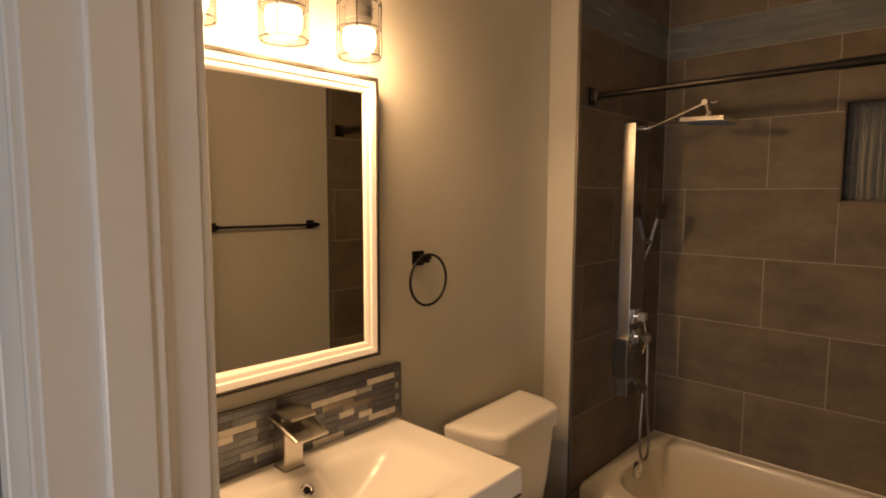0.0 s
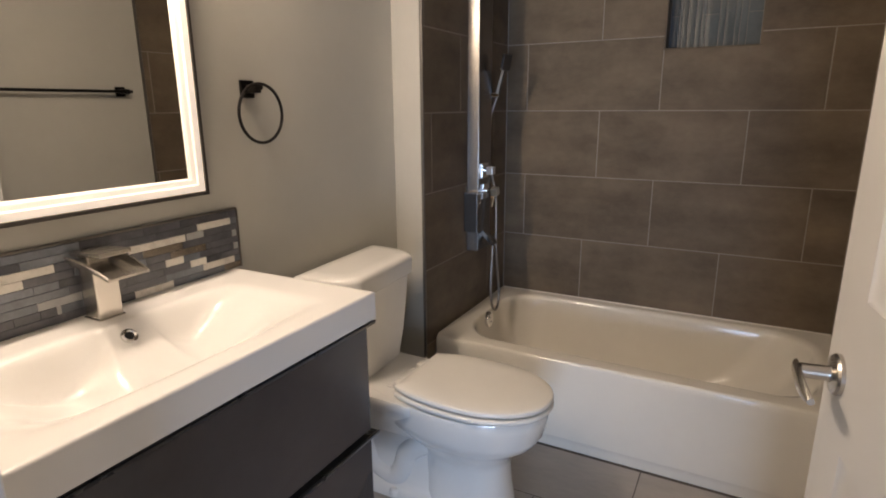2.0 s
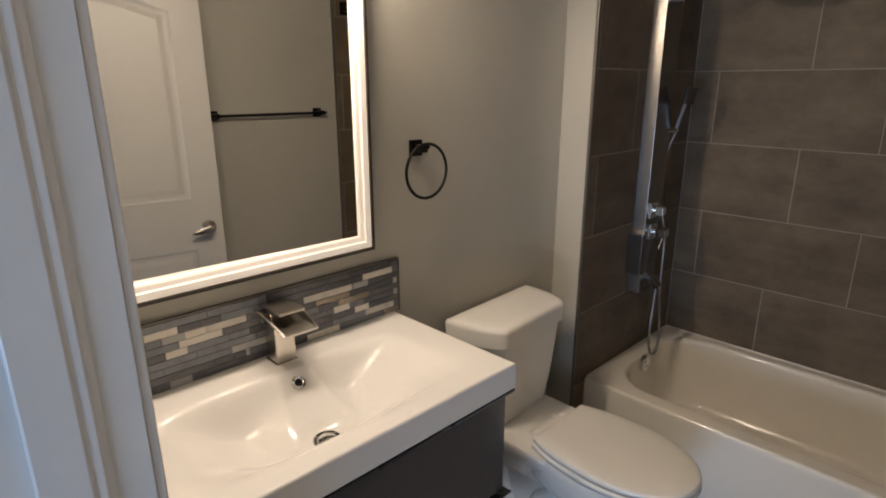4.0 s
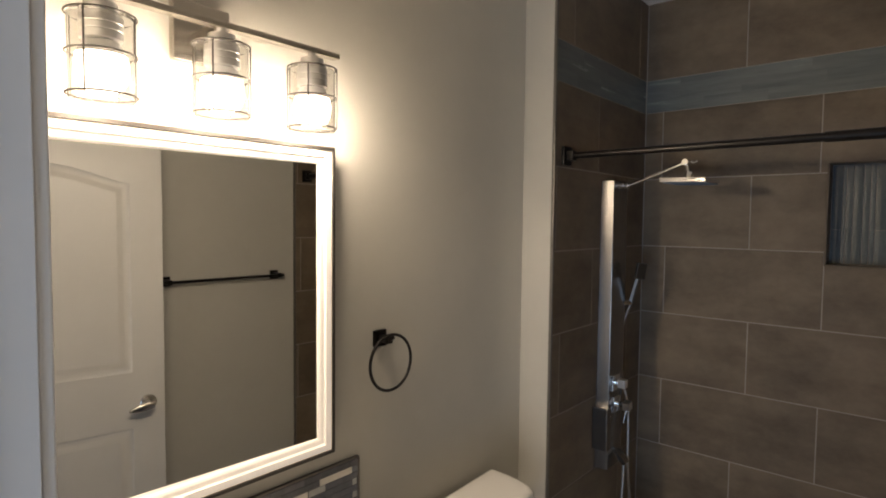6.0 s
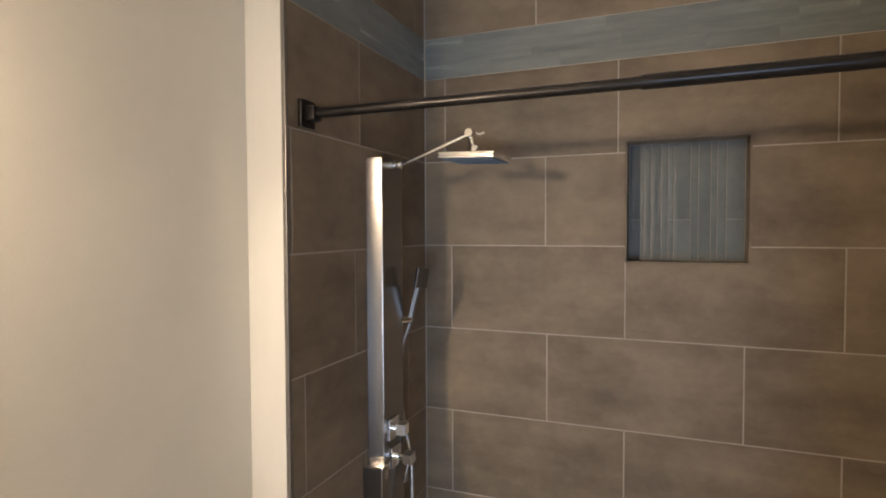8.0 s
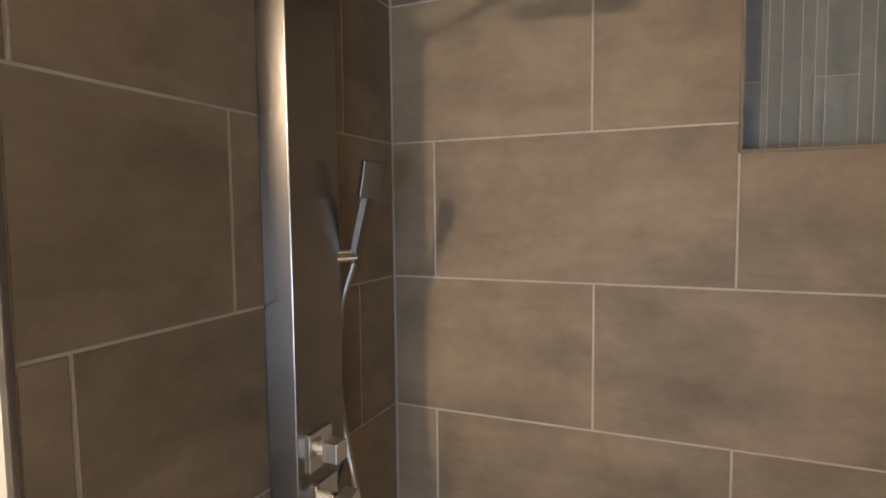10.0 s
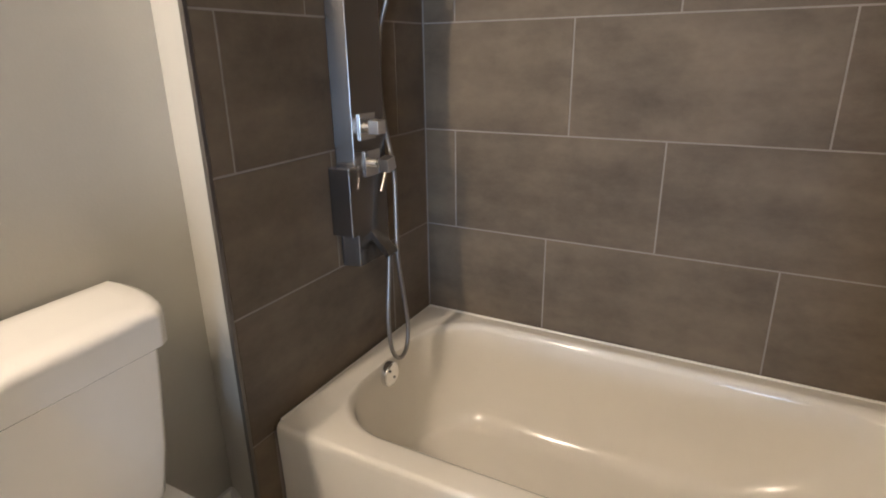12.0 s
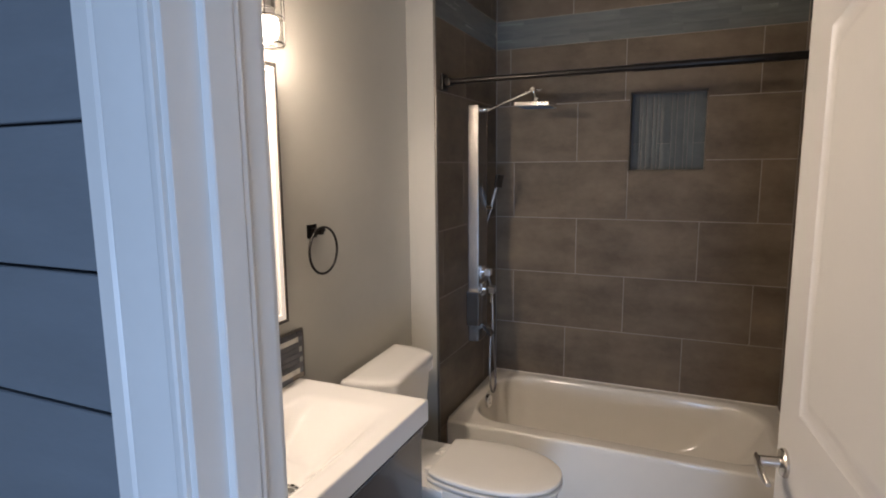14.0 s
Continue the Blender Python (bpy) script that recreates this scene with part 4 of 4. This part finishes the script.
def faucet():
    cy = 0.770
    t = thing("faucet", (-1.070, cy, 0.8780), "brushed nickel waterfall faucet on the washbasin", "faucet")
    part("body", loft([round_rect(-1.096, -1.044, cy - 0.027, cy + 0.027, 0.004, z, 3) for z in (0.8770, 0.9970)]), NICKEL, t, smooth=30)
    part("base_ring", loft([round_rect(-1.099, -1.041, cy - 0.030, cy + 0.030, 0.004, z, 3) for z in (0.8765, 0.8805)]), NICKEL, t, smooth=30)
    # open trough that slopes down to a wide lip, with upturned sides that flare at the back
    secs = []
    for x, zf, w, lip in ((-1.096, 1.004, 0.036, 0.016), (-1.060, 1.001, 0.036, 0.015), (-1.022, 0.997, 0.037, 0.011), (-0.984, 0.991, 0.039, 0.005), (-0.962, 0.986, 0.040, 0.002)):
        th = 0.005
        secs.append([(x, cy - w - lip * 0.7, zf + lip), (x, cy - w, zf), (x, cy + w, zf), (x, cy + w + lip * 0.7, zf + lip),
                     (x, cy + w + lip * 0.7 + th, zf + lip - th * 0.3), (x, cy + w + th, zf - th), (x, cy - w - th, zf - th), (x, cy - w - lip * 0.7 - th, zf + lip - th * 0.3)])
    part("trough", loft(secs), NICKEL, t, smooth=20)
    part("neck", loft([round_rect(-1.096, -1.062, cy - 0.024, cy + 0.024, 0.004, z, 3) for z in (0.996, 1.018)]), NICKEL, t, smooth=30)
    hd = box(-1.106, -0.998, cy - 0.035, cy + 0.035, 1.018, 1.029, 0.0025)
    hd.transform(Matrix.Translation((-1.08, 0, 1.02)) @ Matrix.Rotation(radians(-3), 4, "Y") @ Matrix.Translation((1.08, 0, -1.02)))
    part("handle", hd, NICKEL, t, "flat brushed nickel handle")


faucet()

# ---- mosaic backsplash ----
BY0, BY1, BZ0, BZ1 = SY + 0.004, 1.195, 0.8785, 1.047
bs = thing("backsplash", (WX, 0.71, BZ0), "linear mosaic backsplash of slate glass, grey and cream strips", "backsplash")
part("mortar_bed", box(WX + 0.0005, WX + 0.0055, BY0, BY1 - 0.003, BZ0, BZ1 - 0.003), MGROUT, bs)
part("edge_trim", box(WX + 0.0005, WX + 0.011, BY0, BY1, BZ1 - 0.003, BZ1 + 0.002, 0.001), EDGE, bs)
part("edge_trim", box(WX + 0.0005, WX + 0.011, BY1 - 0.003, BY1 + 0.002, BZ0, BZ1 - 0.003, 0.001), EDGE, bs)
rng = random.Random(23)
# pale strips of each course, from the sink upwards: start, end, kind
PALE = [[(0.511, 0.561, 3), (0.870, 0.974, 2), (1.135, 1.192, 4)],
        [(0.696, 0.705, 3), (1.067, 1.172, 2)],
        [(0.661, 0.751, 3), (1.029, 1.079, 2)],
        [(0.959, 1.011, 2), (1.173, 1.188, 3)],
        [(0.510, 0.559, 2), (0.975, 1.082, 4)],
        [(0.542, 0.643, 2), (0.903, 1.013, 4), (1.172, 1.187, 3)],
        [(0.506, 0.557, 3), (0.558, 0.607, 2), (0.609, 0.705, 2), (0.867, 1.023, 2), (1.026, 1.079, 3)],
        [(0.471, 0.543, 2), (1.061, 1.170, 2)],
        []]
COURSE = 0.0182


def mosaic_strip(u0, u1, z, kind):
    lay(bs, (WX + 0.0055, 0, 0), (0, 1, 0), (0, 0, 1), rect(u0 + 0.0004, u1 - 0.0004, z + 0.0004, z + COURSE - 0.0004), 0.0035 if kind == 4 else 0.0042, MOS[kind], "mosaic_strip", 0.0006)


for i, pale in enumerate(PALE):
    z = BZ0 + 0.0003 + i * COURSE
    u = BY0 + 0.001
    first = True
    for u0, u1, kind in pale + [(BY1 - 0.0035, 0, 0)]:
        while u < u0 - 0.002:
            w = rng.choice((0.05, 0.10, 0.15, 0.15)) * (rng.uniform(0.3, 1) if first else 1)
            first = False
            w = u0 - u if u0 - u - w < 0.02 else w
            mix = (0.42, 0.26, 0.13, 0.12, 0.07) if u + w < 0.47 else (0.60, 0.40, 0, 0, 0)
            mosaic_strip(u, u + w, z, rng.choices(range(5), mix)[0])
            u += w
        if u1:
            mosaic_strip(u, u1, z, kind)
            u = u1

# ---- lit mirror ----
MY0, MY1, MZ0, MZ1 = 0.407, 1.081, 1.104, 1.893
mir = thing("wall_mirror", (WX, 0.725, MZ0), "rectangular mirror with a lit frosted border and bronze edge", "mirror")


def frame_ring(steps):
    """A four-sided frame from (inset, x) pairs."""
    return loft([[(x, MY0 + o, MZ0 + o), (x, MY1 - o, MZ0 + o), (x, MY1 - o, MZ1 - o), (x, MY0 + o, MZ1 - o)] for o, x in steps], False, False)


part("edge_frame", frame_ring([(0.0, WX + 0.001), (0.0, WX + 0.047), (0.002, WX + 0.049), (0.009, WX + 0.049), (0.010, WX + 0.046), (0.010, WX + 0.001), (0.0, WX + 0.001)]), BRONZE, mir, "dark bronze outer edge", smooth=0)
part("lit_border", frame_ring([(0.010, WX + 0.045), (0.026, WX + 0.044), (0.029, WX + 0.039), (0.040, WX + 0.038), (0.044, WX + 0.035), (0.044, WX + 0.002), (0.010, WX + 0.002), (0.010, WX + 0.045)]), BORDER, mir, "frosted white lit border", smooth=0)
glass_bm = box(-0.003, 0.001, -(MY1 - MY0) / 2 + 0.0425, (MY1 - MY0) / 2 - 0.0425, MZ0 + 0.0425, MZ1 - 0.0425)
glass_bm.transform(Matrix.Translation((WX + 0.0225, (MY0 + MY1) / 2, 0)) @ Matrix.Rotation(radians(-1.45), 4, "Z"))
part("mirror_glass", glass_bm, MIRROR, mir, smooth=0)


# ---- vanity light ----
LX, LYC = -1.018, 0.750
vl = thing("vanity_light", (WX, LYC, 1.92), "three-lamp brushed nickel vanity light above the mirror", "wall lamp")
part("back_plate", box(WX + 0.0005, WX + 0.022, LYC - 0.062, LYC + 0.062, 2.035, 2.160, 0.004, 3), NICKEL, vl)
part("arm", box(WX + 0.022, LX - 0.010, LYC - 0.011, LYC + 0.011, 2.083, 2.105, 0.002), NICKEL, vl)
part("bar", box(LX - 0.012, LX + 0.012, LYC - 0.292, LYC + 0.292, 2.093, 2.106, 0.0015), NICKEL, vl)
for k in (-1, 0, 1):
    cy = LYC + k * 0.220
    lamp = part("lamp_holder", lathe([(0.0, 2.0925), (0.010, 2.0925), (0.010, 2.082), (0.026, 2.080), (0.027, 2.060), (0.034, 2.056), (0.0345, 2.044), (0.0330, 2.042), (0.0345, 2.040), (0.0345, 2.032), (0.0330, 2.030), (0.0345, 2.028), (0.034, 2.016), (0.030, 2.014), (0.0, 2.014)], (LX, cy, 0), "z", 28), SATIN, vl)
    part("bulb_collar", lathe([(0.0, 2.0135), (0.028, 2.013), (0.031, 2.008), (0.036, 1.998), (0.040, 1.990), (0.0, 1.990)], (LX, cy, 0), "z", 24), PLASTIC, lamp, "white bulb collar")
    part("bulb", lathe([(0.0398, 1.9875), (0.0425, 1.972), (0.041, 1.952), (0.034, 1.936), (0.020, 1.927), (0.0, 1.924)], (LX, cy, 0), "z", 28), BULB, lamp, "glowing warm white bulb")
    jar = part("glass_shade", loft([[(LX + r * math.cos(a), cy + r * math.sin(a), zz) for a in (2 * math.pi * q / 36 for q in range(36))] for r, zz in ((0.026, 2.062), (0.049, 2.060), (0.052, 2.056), (0.052, 1.915), (0.0495, 1.915), (0.0495, 2.053), (0.026, 2.058))], False, False), JAR, lamp, "clear glass cylinder shade", smooth=60)
    jar.visible_shadow = False
    for zz in (2.058, 1.992, 1.922):
        part("cage_ring", tube([(LX + 0.055 * math.cos(a), cy + 0.055 * math.sin(a), zz) for a in (2 * math.pi * q / 36 for q in range(36))], 0.0019, 8, closed=True), BRONZE, lamp)
    for a in (45, 135, 225, 315):
        px, py = LX + 0.0565 * math.cos(radians(a)), cy + 0.0565 * math.sin(radians(a))
        part("cage_wire", tube([(px, py, 1.921), (px, py, 2.059)], 0.0017, 8), BRONZE, lamp)

# ---- towel ring and bar ----
tr = thing("towel_ring", (WX, 1.235, 1.36), "black metal towel ring with a square wall plate", "towel ring")
part("wall_plate", box(WX + 0.0005, WX + 0.010, 1.252, 1.300, 1.345, 1.393, 0.003, 2), BLACK, tr)
part("post", box(WX + 0.010, WX + 0.050, 1.265, 1.287, 1.358, 1.380, 0.003, 2), BLACK, tr)
part("hook", tube([(WX + 0.044, 1.272, 1.366), (WX + 0.044, 1.292, 1.374)], 0.007, 10), BLACK, tr)
part("ring", tube([(WX + 0.046, 1.283 + 0.080 * math.cos(a), 1.303 + 0.080 * math.sin(a)) for a in (2 * math.pi * q / 48 for q in range(48))], 0.0045, 10, closed=True), BLACK, tr)
tb = thing("towel_bar", (EX, 1.68, 1.38), "black metal towel bar on the painted wall", "towel bar")
part("bar", box(EX - 0.068, EX - 0.054, 1.235, 1.87, 1.393, 1.407, 0.002), BLACK, tb)
for yy in (1.262, 1.84):
    part("wall_plate", box(EX - 0.010, EX - 0.0005, yy - 0.024, yy + 0.024, 1.376, 1.424, 0.003), BLACK, tb)
    part("post", box(EX - 0.072, EX - 0.010, yy - 0.012, yy + 0.012, 1.388, 1.412, 0.003), BLACK, tb)

# ---- shower rod ----
rod = thing("shower_rod", (-0.2, 2.035, 1.95), "black tension shower curtain rod across the tub", "curtain rod")
RZ, RY = 1.951, 2.045
part("tube", tube([(TLX + 0.012, RY, RZ), (-0.15, RY, RZ + 0.001)], 0.0122, 18), BLACK, rod)
part("outer_tube", tube([(-0.15, RY, RZ + 0.001), (TRX - 0.012, RY, RZ + 0.002)], 0.0150, 18), BLACK, rod)
for x, s, RZ in ((TLX, 1, RZ), (TRX, -1, RZ + 0.002)):
    f = part("flange", box(min(x, x + s * 0.012), max(x, x + s * 0.012), RY - 0.03, RY + 0.03, RZ - 0.034, RZ + 0.034, 0.003), BLACK, rod)
    part("socket", box(min(x + s * 0.012, x + s * 0.04), max(x + s * 0.012, x + s * 0.04), RY - 0.018, RY + 0.018, RZ - 0.018, RZ + 0.018, 0.004), BLACK, f)


# ---- shower panel ----
def shower_panel():
    py0, py1, pz0, pz1 = 2.358, 2.496, 0.680, 1.880
    fx = TLX + 0.052
    t = thing("shower_tower", (TLX, 2.42, pz0), "brushed stainless shower panel with rain head and hand shower", "shower")
    bm = box(TLX + 0.0005, fx, py0, py1, pz0, pz1, 0.0025)
    for v in bm.verts:
        k = (fx - v.co.x) / (fx - TLX)
        v.co.y += k * 0.010 * (-1 if v.co.y < 2.42 else 1)
    part("body", bm, STEEL, t)
    b = part("soap_box", loft([round_rect(TLX + 0.0005, fx + 0.014, py0 - 0.042, py0 - 0.001, 0.003, z, 3) for z in (0.775, 0.948)]), STEEL, t)
    part("box_rim", loft([round_rect(TLX + 0.0005, fx + 0.0155, py0 - 0.0435, py0 - 0.0005, 0.003, z, 3) for z in (0.946, 0.951)]), CHROME, b)
    # body jets and control knobs
    for zc, turned in ((1.040, 0), (0.946, 1)):
        ky = 2.430 if turned else 2.416
        e = part("control_plate", box(fx, fx + 0.006, ky - 0.033, ky + 0.033, zc - 0.033, zc + 0.033, 0.0015), CHROME, t)
        part("stem", tube([(fx + 0.006, ky, zc), (fx + (0.034 if turned else 0.018), ky, zc)], 0.012, 16), CHROME, e)
        ko = 0.034 if turned else 0.018
        kb = box(fx + ko, fx + ko + 0.030, ky - 0.017, ky + 0.017, zc - 0.017, zc + 0.017, 0.002)
        if turned:
            kb.transform(Matrix.Translation((0, ky, zc)) @ Matrix.Rotation(radians(14), 4, "X") @ Matrix.Translation((0, -ky, -zc)))
            part("knob_lever", tube([(fx + 0.050, ky - 0.006, zc - 0.012), (fx + 0.047, ky - 0.030, zc - 0.066)], 0.0045, 10), CHROME, e)
        part("knob", kb, SATIN, e, "square chrome knob")
    # spout wedge
    sec = lambda yv: [(fx, yv, 0.766), (fx, yv, 0.742), (fx + 0.046, yv, 0.696), (fx + 0.054, yv, 0.704), (fx + 0.051, yv, 0.714)]
    part("spout", loft([sec(2.410), sec(2.452)]), STEEL, t, smooth=0)
    # rain head on its arm
    yv = 2.432
    arm = part("arm", tube([(fx - 0.004, yv, 1.861), (fx + 0.025, yv, 1.861), (-0.645, yv, 1.943)], 0.0065, 14), CHROME, t)
    for xx in (fx + 0.006, fx + 0.022):
        part("arm_nut", lathe([(0.0, -0.006), (0.013, -0.006), (0.014, 0.0), (0.013, 0.006), (0.0, 0.006)], (xx, yv, 1.861), "x", 16), CHROME, arm)
    part("elbow_nut", lathe([(0.0, -0.02), (0.012, -0.02), (0.013, 0.0), (0.012, 0.02), (0.0, 0.02)], (-0.643, yv, 1.943), "y", 18), CHROME, arm)
    part("drop", tube([(-0.643, yv, 1.943), (-0.632, yv, 1.892)], 0.010, 14), CHROME, arm)
    part("swivel", lathe([(0.0, 1.908), (0.015, 1.906), (0.021, 1.894), (0.021, 1.878), (0.0, 1.878)], (-0.632, yv, 0), "z", 20), CHROME, arm)
    rot = Matrix.Translation((-0.628, yv, 1.874)) @ Matrix.Rotation(radians(-2), 4, "Z") @ Matrix.Rotation(radians(2), 4, "Y")
    hd = box(-0.085, 0.085, -0.085, 0.085, 0.0, 0.006, 0.0015)
    box(-0.081, 0.081, -0.081, 0.081, -0.004, 0.0, bm=hd)
    box(-0.085, 0.085, -0.085, 0.085, -0.011, -0.004, 0.0015, bm=hd)
    hd.transform(rot)
    head = part("rain_head", hd, CHROME, t, "square chrome rain shower head with a grooved edge")
    pl = box(-0.078, 0.078, -0.078, 0.078, -0.0125, -0.0112)
    pl.transform(rot)
    part("nozzle_plate", pl, RUBBER, head, "blue-grey nozzle face")
    part("pivot_lever", tube([(-0.641, yv + 0.018, 1.948), (-0.624, yv + 0.030, 1.944), (-0.612, yv + 0.034, 1.949)], 0.004, 10), CHROME, arm)
    tip = lathe([(0.0022, -0.0124), (0.0016, -0.0158), (0.0, -0.0160)], (0, 0, 0), "z", 6)
    tip.transform(rot.to_3x3().to_4x4())
    tip = finish(tip, "nozzle", RUBBER, 0)
    for i in range(10):
        for j in range(10):
            ob = new("nozzle", tip)
            ob.parent = head
            ob.location = rot @ Vector((-0.0675 + 0.015 * i, -0.0675 + 0.015 * j, 0)) - WORLD[head]
    # hand shower in its bracket, and the hose
    part("hand_bracket", tube([(fx - 0.01, 2.492, 1.366), (fx + 0.012, 2.527, 1.366)], 0.012, 12), CHROME, t)
    hs = part("hand_shower", tube([(-0.888, 2.527, 1.352), (-0.876, 2.525, 1.400), (-0.854, 2.525, 1.478)], 0.01, flat=(0.020, 0.012)), DIMCHROME, t, "slim dull grey hand shower")
    hh = box(-0.0085, 0.0085, -0.021, 0.021, -0.034, 0.034, 0.003)
    hh.transform(Matrix.Translation((-0.845, 2.524, 1.504)) @ Matrix.Rotation(radians(10), 4, "Y") @ Matrix.Rotation(radians(-42), 4, "Z"))
    part("spray_head", hh, DIMCHROME, hs)
    pts = smooth_path([(-0.890, 2.528, 1.350), (-0.916, 2.522, 1.26), (-0.918, 2.514, 1.12), (-0.900, 2.506, 1.02), (-0.872, 2.494, 0.92), (-0.862, 2.480, 0.80), (-0.858, 2.474, 0.68), (-0.856, 2.492, 0.56), (-0.853, 2.504, 0.46), (-0.850, 2.488, 0.392), (-0.848, 2.448, 0.376), (-0.850, 2.412, 0.420), (-0.853, 2.406, 0.52), (-0.855, 2.420, 0.62), (-0.857, 2.431, 0.700)], 10)
    part("hose", tube(pts, 0.0062, 12), HOSE, t, "flexible metal shower hose", smooth=60)


shower_panel()
